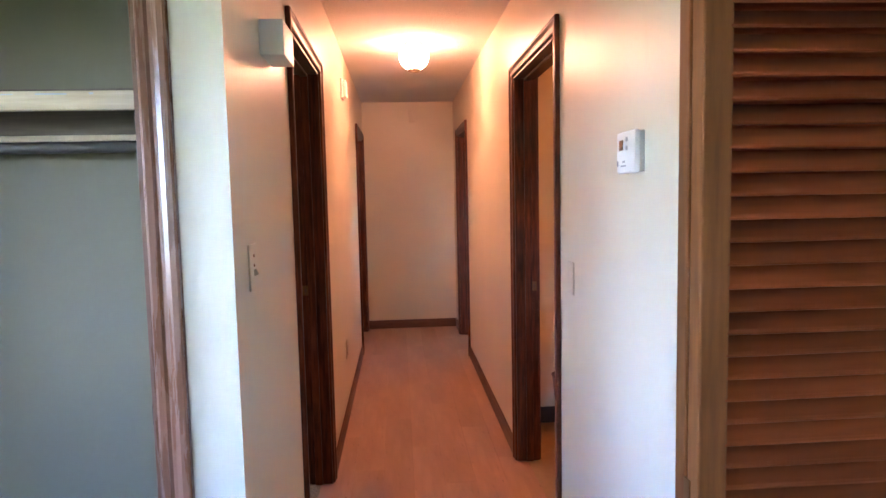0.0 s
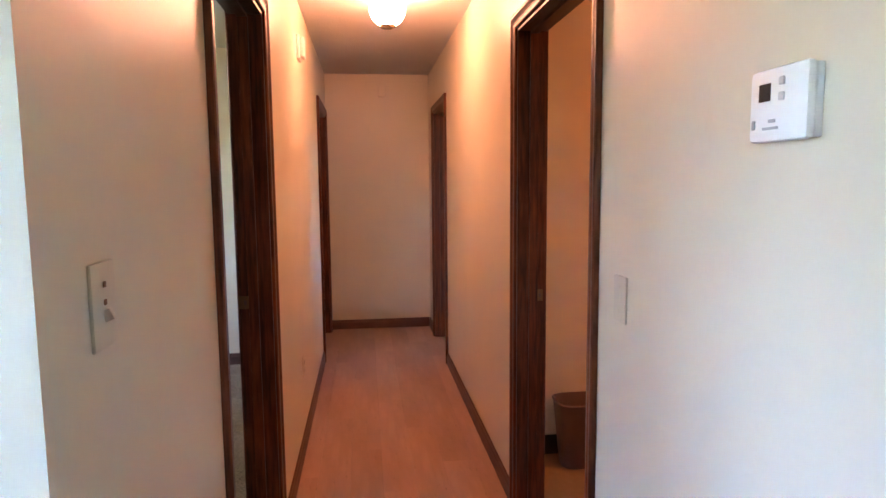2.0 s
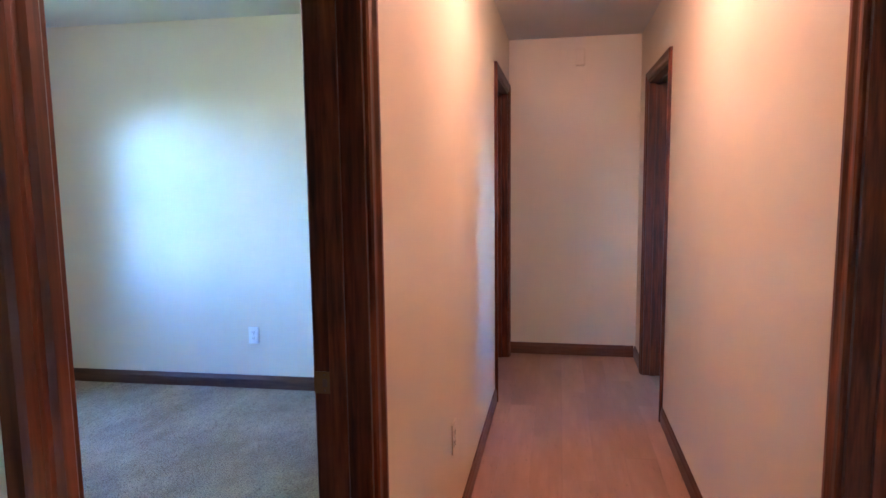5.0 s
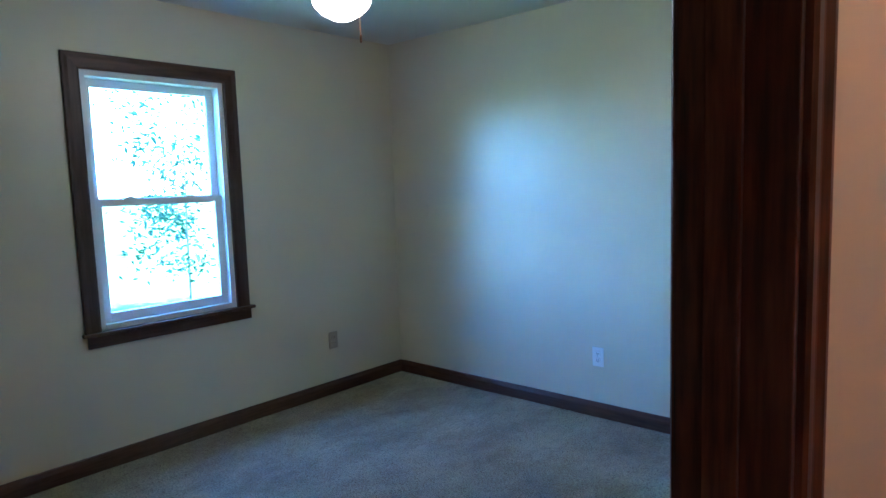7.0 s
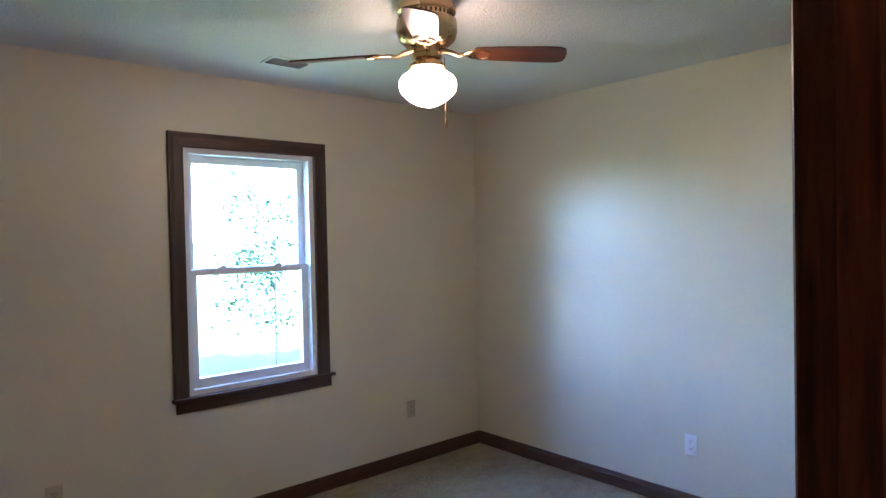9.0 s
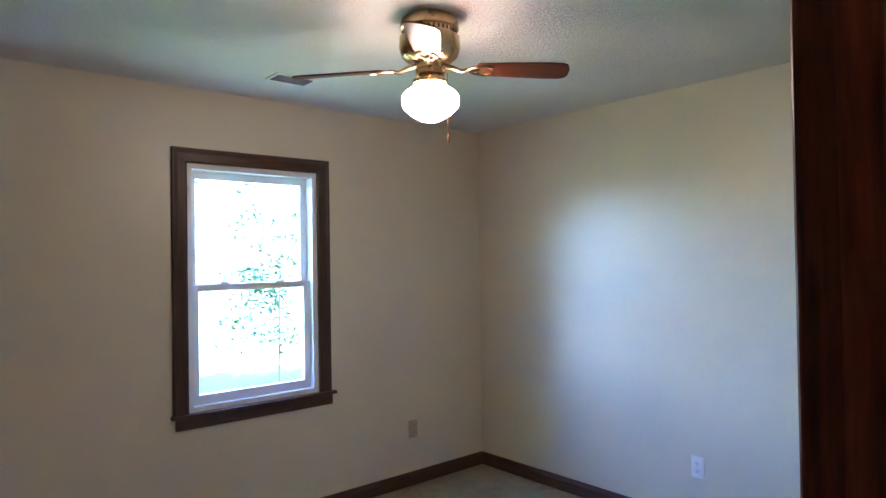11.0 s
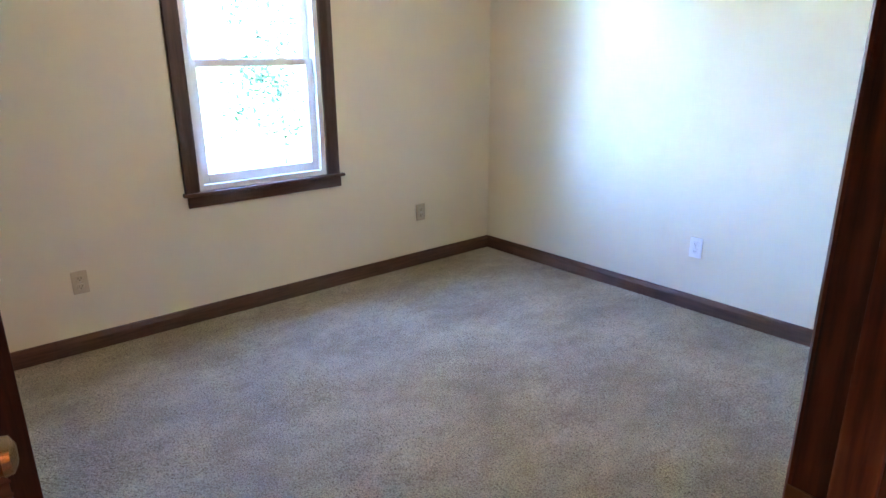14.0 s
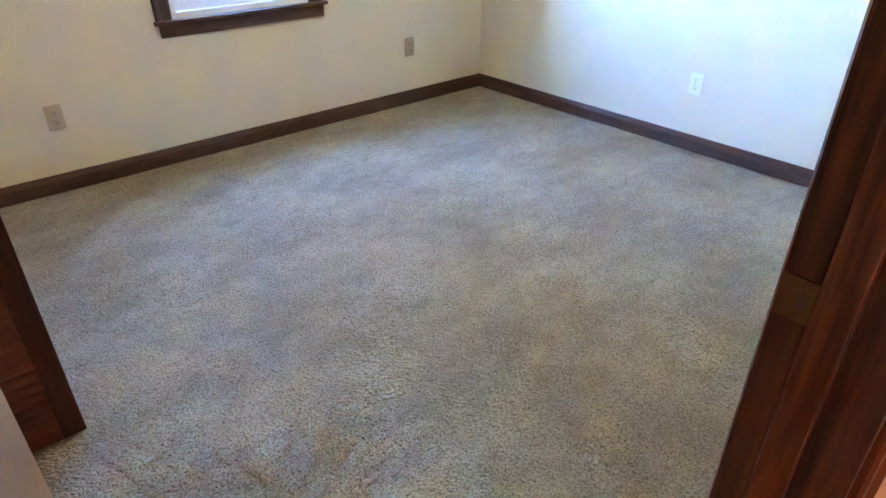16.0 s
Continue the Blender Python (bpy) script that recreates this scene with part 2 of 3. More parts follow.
def lathe(bm, profile, cx, cy, n=32, cap=True):
    """Turn (radius, z) pairs about a vertical line."""
    rings = []
    for r, z in profile:
        rings.append([bm.verts.new((cx + r * math.cos(2 * math.pi * i / n), cy + r * math.sin(2 * math.pi * i / n), z)) for i in range(n)])
    for a, b in zip(rings, rings[1:]):
        for i in range(n):
            bm.faces.new((a[i], a[(i + 1) % n], b[(i + 1) % n], b[i]))
    if cap:
        bm.faces.new(list(reversed(rings[0])))
        bm.faces.new(rings[-1])
    return bm


def tube(bm, points, radius, n=10):
    rings = []
    for i, p in enumerate(points):
        d = (Vector(points[min(i + 1, len(points) - 1)]) - Vector(points[max(i - 1, 0)])).normalized()
        u = d.orthogonal().normalized()
        if rings:
            u = (last - d * last.dot(d)).normalized()
        last = u
        v = d.cross(u)
        r = radius[i] if isinstance(radius, (list, tuple)) else radius
        rings.append([bm.verts.new(Vector(p) + r * (math.cos(2 * math.pi * k / n) * u + math.sin(2 * math.pi * k / n) * v)) for k in range(n)])
    for a, b in zip(rings, rings[1:]):
        for k in range(n):
            bm.faces.new((a[k], a[(k + 1) % n], b[(k + 1) % n], b[k]))
    bm.faces.new(list(reversed(rings[0])))
    bm.faces.new(rings[-1])
    return bm


def bar(bm, p0, p1, across, out, prof, m0=0.0, m1=0.0):
    """A moulding from p0 to p1: prof is (across, out) pairs; m0 and m1 mitre its ends."""
    p0, p1, across, out = Vector(p0), Vector(p1), Vector(across), Vector(out)
    d = (p1 - p0).normalized()
    a = [bm.verts.new(p0 + u * across + w * out + d * u * m0) for u, w in prof]
    b = [bm.verts.new(p1 + u * across + w * out + d * u * m1) for u, w in prof]
    n = len(prof)
    for i in range(n):
        bm.faces.new((a[i], a[(i + 1) % n], b[(i + 1) % n], b[i]))
    bm.faces.new(list(reversed(a)))
    bm.faces.new(b)
    return bm


def mesh_of(name, bm, smooth=None):
    bmesh.ops.recalc_face_normals(bm, faces=bm.faces)
    me = bpy.data.meshes.new(name)
    bm.to_mesh(me)
    bm.free()
    if smooth:
        me.shade_smooth()
        me.set_sharp_from_angle(angle=radians(smooth))
    return me


def part(name, bm, material, parent=None, label="", smooth=None):
    ob = new(name, mesh_of(name, bm, smooth))
    ob.data.materials.append(material)
    if parent is not None:
        ob.parent = parent
        ob.matrix_parent_inverse = Matrix.Translation(parent.matrix_basis.translation).inverted() if parent.type == "EMPTY" else Matrix.Identity(4)
    return tagged(ob, label)


def thing(name, at, label, category, group="", kind=""):
    ob = new(name)
    ob.empty_display_size = 0.1
    ob.matrix_basis = Matrix.Translation(at)
    return tagged(ob, label, category, group, kind)


def structure(name, bm, material, label, category, smooth=None):
    return tagged(part(name, bm, material, None, "", smooth), label, category, "", "structure")


def cut_wall(axis, a0, a1, s0, s1, holes, z1=H):
    """A wall a0 to a1 thick that runs s0 to s1 along the other axis, with holes (s, s, z, z)."""
    bm = bmesh.new()

    def put(p, q, z, w):
        if q - p > 1e-4 and w - z > 1e-4:
            box(bm, *((a0, a1, p, q) if axis == "x" else (p, q, a0, a1)), z, w)
    s = s0
    for p, q, z, w in sorted(holes):
        put(s, p, 0, z1)
        put(p, q, 0, z)
        put(p, q, w, z1)
        s = q
    put(s, s1, 0, z1)
    return bm


# ---- structure ----
T = 0.115
WIN = (6.925, 7.69, 0.72, 2.04)
XO = XW - 0.15
WWIN = (2.6, 4.3, 0.9, 2.05)
SWIN = (-2.0, -0.7, 0.9, 2.1)
structure("wall_hall_bedroom", cut_wall("x", XLB, XL, YFL + T, YF, [(*D1, 0, DH), (*D3, 0, DH)]), WALL, "cream painted wall with two stained door openings", "wall")
structure("wall_hall_bath", cut_wall("x", XR, XRB, -0.2, YF, [(2.9, YFR, 0, DH), (*D2, 0, DH), (*D4, 0, DH)]), WALL, "cream painted wall with two stained door openings", "wall")
structure("wall_hall_end", cut_wall("y", YF, YF + T, XW, 3.4, [(2.2, 2.9, 1.0, 2.0)]), WALL, "plain cream painted end wall", "wall")
structure("wall_bedroom_window", cut_wall("x", XO, XW, 4.89, YF + T, [WIN]), WALL, "cream painted wall with one dark-framed window", "wall")
OUT_OF_SQUARE = Matrix.Translation((XW, YN, 0)) @ Matrix.Rotation(radians(1.3), 4, "Z") @ Matrix.Translation((-XW, -YN, 0))
structure("wall_bedroom_far", cut_wall("y", YN, YN + T, XW - 0.01, XLB + 0.01, []), WALL, "glossy cream wall reflecting window light", "wall").matrix_basis = OUT_OF_SQUARE
structure("wall_bedroom_closet", cut_wall("y", YS - T, YS, XW, XLB, [(-3.3, -1.86, 0, DH)]), WALL, "cream painted wall with a closet opening", "wall")
structure("wall_entry_left", cut_wall("y", YFL, YFL + T, XO, XL, [(-1.7, -0.49, 0, DH)]), WALL, "cream painted wall beside an open closet", "wall")
structure("wall_entry_closet", boxes((XRB, 1.5, YFR, YFR + 0.1, 0, H), (XRB, 1.5, 2.7, 2.8, 0, H), (1.5, 1.6, 2.7, YFR + 0.1, 0, H)), CLOSET_SHADE, "closet walls in paint darkened for shade", "wall")
# thin lining added over the walls so that the closet comes out dim
structure("wall_closet_back", boxes((-1.76, XLB - 0.004, YS - T - 0.012, YS - T - 0.002, 0, H), (XLB - 0.012, XLB - 0.002, YFL + T, YS - T - 0.014, 0, H)), CLOSET_SHADE, "olive closet lining darkened for shade", "wall")
structure("wall_closet_side", cut_wall("x", -1.86, -1.76, YFL + T, YS - T, []), WALL, "plain closet side wall", "wall")
structure("wall_entry_west", cut_wall("x", XO, XW, -0.2, 4.77, [WWIN]), WALL, "cream painted wall with a wide window", "wall")
structure("wall_entry_south", cut_wall("y", -0.35, -0.2, XO, 3.55, [SWIN]), WALL, "plain cream painted wall", "wall")
structure("wall_east", cut_wall("x", 3.4, 3.55, -0.2, YF + T, []), EXTERIOR, "plain painted outer wall", "wall")
structure("wall_bath_far", cut_wall("y", 7.15, 7.25, XRB, 3.4, []), WALL, "plain tan painted wall", "wall")
structure("wall_bath_near", cut_wall("y", 5.30, 5.40, XRB, 3.4, []), WALL, "plain tan painted wall", "wall")
structure("ceiling", boxes((XO, 3.55, -0.35, YF + T, H, H + 0.2)), CEIL, "white sprayed texture ceiling", "ceiling")
# unseen slab added to block light: eaves cut high sky and south sun
structure("roof", boxes((XO - 0.3, 4.1, -1.65, YF + 0.7, H + 0.2, H + 0.34)), EXTERIOR, "unseen flat roof slab added so its eaves block sky", "roof")
structure("floor", boxes((XO, 3.55, -0.35, YF + T, -0.2, -0.012)), TILE, "subfloor slab under the rooms", "floor")
structure("floor_bath", boxes((XR + 0.055, 3.4, 5.40, 7.15, -0.012, -0.002)), TILE, "tan sheet vinyl floor", "floor")
structure("floor_entry", boxes((XW, 3.4, -0.2, 4.58, -0.012, -0.009)), PLANK, "warm brown laminate floor", "floor")
structure("floor_far_room", boxes((XRB, 3.4, 7.25, YF, -0.012, -0.001), (XW, XLB, YN + T, YF, -0.012, -0.001)), CARPET, "grey carpet beyond the far doors", "floor")

# carpet with a real uneven pile
nx, ny = 480, 560
xs, ys = np.linspace(XW, XL - 0.055, nx), np.linspace(YS - 0.6, YN + 0.075, ny)
rng = np.random.default_rng(4)
gx, gy = np.meshgrid(xs, ys, indexing="ij")
gz = rng.uniform(-0.002, 0.0015, gx.shape) + 0.002 * np.sin(gx * 5.1 + 2 * np.sin(gy * 1.7)) * np.sin(gy * 4.3)
gx = gx + rng.uniform(-0.003, 0.003, gx.shape)
gy = gy + rng.uniform(-0.003, 0.003, gy.shape)
idx = np.arange(nx * ny).reshape(nx, ny)
quads = np.stack([idx[:-1, :-1], idx[1:, :-1], idx[1:, 1:], idx[:-1, 1:]], -1).reshape(-1, 4)
me = bpy.data.meshes.new("carpet")
me.from_pydata(np.stack([gx, gy, gz], -1).reshape(-1, 3).tolist(), [], quads.tolist())
me.materials.append(CARPET)
tagged(new("carpet", me), "grey-beige cut pile wall-to-wall carpet", "carpet", "", "stuff")

BASE = [(0, 0), (0, 0.013), (0.062, 0.013), (0.074, 0.009), (0.085, 0.007), (0.09, 0.003), (0.09, 0)]


def baseboard(axis, at, sign, s0, s1, material):
    if axis == "x":
        bm = bar(bmesh.new(), (at, s0, 0), (at, s1, 0), (0, 0, 1), (sign, 0, 0), BASE)
    else:
        bm = bar(bmesh.new(), (s0, at, 0), (s1, at, 0), (0, 0, 1), (0, sign, 0), BASE)
    return structure("baseboard", bm, material, "dark stained wooden baseboard", "baseboard")


CW = 0.051
for s0, s1 in ((YFL, D1[0] - CW), (D1[1] + CW, D3[0] - CW)):
    baseboard("x", XL, 1, s0, s1, HALLY)
for s0, s1 in ((YFR + 0.01, D2[0] - CW), (D2[1] + CW, D4[0] - CW), (D4[1] + CW, YF)):
    baseboard("x", XR, -1, s0, s1, HALLY)
baseboard("y", YF, -1, XL + 0.014, XR - 0.014, HALLX)
baseboard("x", XW, 1, YS, YN, DARKY)
baseboard("y", YN, -1, XW + 0.014, XLB, DARKX).matrix_basis = OUT_OF_SQUARE
baseboard("y", YS, 1, -1.78, XLB - 0.02, DARKX)
baseboard("x", XLB, -1, D1[1] + CW, YN + 0.055, DARKY)
structure("trim", bar(bmesh.new(), (XRB, 7.15, 0), (3.4, 7.15, 0), (0, 0, 1), (0, -1, 0), [(0, 0), (0, 0.012), (0.02, 0.004), (0.1, 0.003), (0.1, 0)]), VINYLBASE, "black vinyl cove base", "baseboard")

# casing profile: inner edge at 0
CASE = [(u * 0.9, w) for u, w in [(0, 0), (0, 0.009), (0.006, 0.013), (0.020, 0.014), (0.026, 0.011), (0.034, 0.013), (0.046, 0.019), (0.058, 0.019), (0.062, 0.015), (0.062, 0)]]


def door_frame(name, x_near, x_far, y0, y1, strike_side=0):
    """A stained frame through a wall that runs along y: jambs, stops and mitred casing on both faces."""
    f = thing(name, ((x_near + x_far) / 2, (y0 + y1) / 2, 0), "dark stained wooden door frame standing open", "door frame", "", "structure")
    lo, hi, t = min(x_near, x_far) - 0.002, max(x_near, x_far) + 0.002, 0.018
    part("jamb", boxes((lo, hi, y0, y0 + t, 0, DH), bevel=0.0015), DARK, f)
    part("jamb", boxes((lo, hi, y1 - t, y1, 0, DH), bevel=0.0015), DARK, f)
    part("head_jamb", boxes((lo, hi, y0 + t, y1 - t, DH - t, DH), bevel=0.0015), DARKY, f)
    mid = x_near + (x_far - x_near) * 0.56
    d = 0.018
    part("stop", boxes((mid - d, mid + d, y0 + t, y0 + t + 0.011, 0, DH - t), bevel=0.002), DARK, f)
    part("stop", boxes((mid - d, mid + d, y1 - t - 0.011, y1 - t, 0, DH - t), bevel=0.002), DARK, f)
    part("stop", boxes((mid - d, mid + d, y0 + t + 0.011, y1 - t - 0.011, DH - t - 0.011, DH - t), bevel=0.002), DARKY, f)
    rev = 0.005
    for x, s in ((x_near, 1 if x_near > x_far else -1), (x_far, 1 if x_far > x_near else -1)):
        out = (s, 0, 0)
        top = DH - rev
        part("casing", bar(bmesh.new(), (x, y0 + rev, 0), (x, y0 + rev, top), (0, -1, 0), out, CASE, 0, 1), DARK, f)
        part("casing", bar(bmesh.new(), (x, y1 - rev, 0), (x, y1 - rev, top), (0, 1, 0), out, CASE, 0, 1), DARK, f)
        part("head_casing", bar(bmesh.new(), (x, y0 + rev, top), (x, y1 - rev, top), (0, 0, 1), out, CASE, -1, 1), DARKY, f)
    return f


frame_1 = door_frame("door_1", XL, XLB, *D1)
frame_2 = door_frame("door_2", XR, XRB, *D2)
frame_3 = door_frame("door_3", XL, XLB, *D3)
frame_4 = door_frame("door_4", XR, XRB, *D4)


def strike(parent, x, y, z, s):
    p = part("strike_plate", boxes((x - 0.023, x + 0.014, min(y, y + s * 0.0025), max(y, y + s * 0.0025), z - 0.024, z + 0.024), bevel=0.001), OLDBRASS, parent, "worn brass strike plate")
    part("latch_hole", boxes((x - 0.004, x + 0.006, min(y + s * 0.002, y + s * 0.0032), max(y + s * 0.002, y + s * 0.0032), z - 0.009, z + 0.009)), BIN, p)
    for dz in (-0.017, 0.017):
        part("screw", boxes((x - 0.002, x + 0.002, min(y + s * 0.002, y + s * 0.004), max(y + s * 0.002, y + s * 0.004), z + dz - 0.002, z + dz + 0.002)), BIN, p)


strike(frame_1, XLB + 0.018, D1[1] - 0.018, 0.985, -1)
strike(frame_2, XRB - 0.022, D2[1] - 0.018, 0.95, -1)


# ---- bedroom door, swung open ----
def slab_door(hinge, angle, w=0.77, h=2.015, t=0.035):
    d = thing("bedroom_door", (0, 0, 0), "golden birch flush door standing open", "door")
    bm = boxes((0, w, -t, 0, 0.012, h), bevel=0.002)
    part("slab", bm, BIRCH, d)
    for s, y in ((1, 0.0), (-1, -t)):
        bm = bmesh.new()
        prof = [(0.001, 0.0), (0.031, 0.0), (0.031, 0.005), (0.012, 0.012), (0.011, 0.03), (0.02, 0.038), (0.027, 0.05), (0.025, 0.06), (0.014, 0.066), (0.001, 0.067)]
        lathe(bm, prof, 0, 0, 24)
        bmesh.ops.transform(bm, matrix=Matrix.Translation((w - 0.065, y, 0.93)) @ Matrix.Rotation(radians(-90 * s), 4, "X"), verts=bm.verts)
        part("knob", bm, BRASS, d, "polished brass round door knob", 40)
    for z in (0.2, 1.0, 1.8):
        part("hinge", tube(bmesh.new(), [(-0.004, 0.006, z - 0.045), (-0.004, 0.006, z + 0.045)], 0.006), OLDBRASS, d)
    d.matrix_basis = pose(*hinge, 0, 0, angle)
    return d


slab_door((XLB - 0.012, D1[0] + 0.048, 0), 173.6)


# ---- louvered doors ----
def louver_panel(w, h, slat_mat, pitch=0.0515, label="", group="", sw=0.038, wood_mat=None, foot=0.148):
    """A louvered panel in the plane y = 0, from x = 0 to w, front towards -y."""
    p = thing("louvered_door", (0, 0, 0), label, "closet door", group)
    t, k = 0.030, pitch / 0.0515
    wood_mat = wood_mat or RED
    part("stile", boxes((0, sw, 0, t, 0.012, h), bevel=0.003), wood_mat, p)
    part("stile", boxes((w - sw, w, 0, t, 0.012, h), bevel=0.003), wood_mat, p)
    rails = ((0.012, 0.14), (0.93, 1.02), (h - 0.1, h)) if h < 1.5 else ((0.012, 0.012 + foot), (h - 0.09, h))
    for a, b in rails:
        part("rail", boxes((sw, w - sw, 0.002, t - 0.002, a, b), bevel=0.002), slat_mat, p)
    bm = bmesh.new()
    prof = [(-0.021, -0.006), (-0.021, 0.006), (0.016, 0.006), (0.020, 0.0045), (0.022, 0.001), (0.021, -0.003), (0.016, -0.006)]
    bar(bm, (sw - 0.004, 0, 0), (w - sw + 0.004, 0, 0), Vector((0, -0.77, -0.638)), Vector((0, -0.638, 0.77)), [(a * 1.62 * k, b * k) for a, b in prof])
    me = mesh_of("slat", bm)
    me.materials.append(slat_mat)
    z = 0.032 + foot
    while z < h - 0.1:
        s = new("slat", me)
        s.parent = p
        s.matrix_basis = pose(0, 0.0155, z, random.uniform(-1.5, 1.5), random.uniform(-0.25, 0.25), 0)
        z += pitch
    return p


lp = louver_panel(0.38, 2.02, REDX, 0.0286, label="red-brown wooden louvered bifold closet door folded open", group="louvered closet doors")
lp.matrix_basis = pose(0.427, 4.083, 0)
copy_thing(lp, pose(0.426, 4.117, 0))
bp = louver_panel(0.46, 2.0, BEDSLAT, 0.034, "dark louvered bifold closet door folded open", "bedroom closet doors", 0.058, STILE, 0.075)
bp.matrix_basis = pose(-1.845, 5.44, 0, 0, 0, 90)
copy_thing(bp, pose(-1.895, 5.44, 0, 0, 0, 90))

# lining of the louvered closet's opening
cj = thing("closet_frame", (XR, 3.57, 0), "brown stained wooden closet frame", "door frame", "", "structure")
part("jamb", boxes((XR - 0.002, XRB + 0.002, YFR - 0.016, YFR - 0.001, 0, DH), bevel=0.001), OAK, cj)
part("jamb", boxes((XR - 0.002, XRB + 0.002, 2.901, 2.916, 0, DH), bevel=0.001), OAK, cj)
part("head_jamb", boxes((XR - 0.002, XRB + 0.002, 2.916, YFR - 0.016, DH - 0.015, DH), bevel=0.001), OAK, cj)
part("hinge", boxes((-0.0025, -0.0005, 0.018, 0.034, 0.99, 1.06), bevel=0.0005), OLDBRASS, lp, "small brass hinge").matrix_parent_inverse = Matrix.Identity(4)

# casing of the open closet
WIDE_CASE = [(u * 1.22, w * 1.1) for u, w in CASE]
oc = thing("closet_frame", (-1.0, YFL, 0), "brown varnished moulded closet casing", "door frame", "", "structure")
part("casing", bar(bmesh.new(), (-0.492, YFL, 0), (-0.492, YFL, DH), (1, 0, 0), (0, -1, 0), WIDE_CASE, 0, 1), OAK, oc)
part("casing", bar(bmesh.new(), (-1.698, YFL, 0), (-1.698, YFL, DH), (-1, 0, 0), (0, -1, 0), WIDE_CASE, 0, 1), OAK, oc)
part("head_casing", bar(bmesh.new(), (-1.698, YFL, DH), (-0.492, YFL, DH), (0, 0, 1), (0, -1, 0), WIDE_CASE, -1, 1), OAK, oc)
part("jamb", boxes((-0.505, -0.487, YFL - 0.002, YFL + T, 0, DH), bevel=0.001), OAK, oc)
part("jamb", boxes((-1.703, -1.685, YFL - 0.002, YFL + T, 0, DH), bevel=0.001), OAK, oc)
part("catch", boxes((-0.508, -0.5045, YFL + 0.004, YFL + 0.012, 0.93, 0.975)), SLOT, oc)

# shelf and rod in the closet
sh = thing("closet_shelf", (-1.1, 5.2, 1.67), "pale pine closet shelf with a printed front strip", "shelf")
part("board", boxes((-1.76, XLB - 0.012, 5.03, YS - T - 0.012, 1.705, 1.724), bevel=0.001), SHELF, sh)
fr = part("front_strip", boxes((-1.76, XLB - 0.012, 5.012, 5.03, 1.668, 1.716), bevel=0.002), PALE, sh)
for i, (x, w, z, hh) in enumerate(((-0.955, 0.022, 1.706, 0.005), (-0.925, 0.03, 1.7065, 0.003), (-0.84, 0.075, 1.7062, 0.004), (-0.71, 0.01, 1.7065, 0.005))):
    part("printed_mark", boxes((x, x + w, 5.0108, 5.0122, z, z + hh)), GREY, fr)
part("cleat", boxes((-1.76, XLB - 0.012, YS - T - 0.033, YS - T - 0.012, 1.636, 1.705), bevel=0.001), SHELF, sh, "brown cleat darkened for the shadow under the shelf")
part("cleat_edge", boxes((-1.76, XLB - 0.012, YS - T - 0.034, YS - T - 0.012, 1.618, 1.635), bevel=0.001), PALE, sh, "pale raw edge of the cleat")
rod = tagged(part("closet_rod", tube(bmesh.new(), [(-1.76, 5.17, 1.588), (XLB - 0.012, 5.17, 1.588)], 0.016, 16), ROD, None, "", 40), "dark round wooden closet rod", "clothes rod")


# ---- hall fittings ----
def thermostat(x, y0, y1, z0, z1):
    th = thing("thermostat", (x, (y0 + y1) / 2, z0), "white plastic wall thermostat with a grey display", "thermostat")
    d = 0.028
    part("back_plate", boxes((x - 0.012, x, y0 + 0.004, y1 - 0.004, z0 + 0.003, z1 - 0.003), bevel=0.003), PLASTIC, th)
    part("cover", boxes((x - d, x - 0.012, y0, y1, z0, z1), bevel=0.010), PLASTIC, th, "", 40)
    w = y1 - y0
    xf = x - d
    part("display", boxes((xf - 0.0012, xf + 0.001, y1 - w * 0.40, y1 - w * 0.20, z0 + 0.060, z0 + 0.086)), SCREEN, th, "dark grey display")
    for z in (0.064, 0.086):
        part("button", boxes((xf - 0.003, xf + 0.001, y0 + w * 0.36, y0 + w * 0.45, z0 + z - 0.006, z0 + z + 0.006), bevel=0.003), BUTTON, th)
    part("print", boxes((xf - 0.0008, xf + 0.001, y0 + w * 0.45, y0 + w * 0.72, z0 + 0.018, z0 + 0.022), (xf - 0.0008, xf + 0.001, y0 + w * 0.5, y0 + w * 0.62, z0 + 0.028, z0 + 0.033)), GREY, th)
    part("switch", boxes((xf - 0.002, xf + 0.001, y1 - w * 0.14, y1 - w * 0.09, z0 + 0.02, z0 + 0.034), bevel=0.001), GREY, th)


thermostat(XR, 4.858, 4.99, 1.480, 1.588)


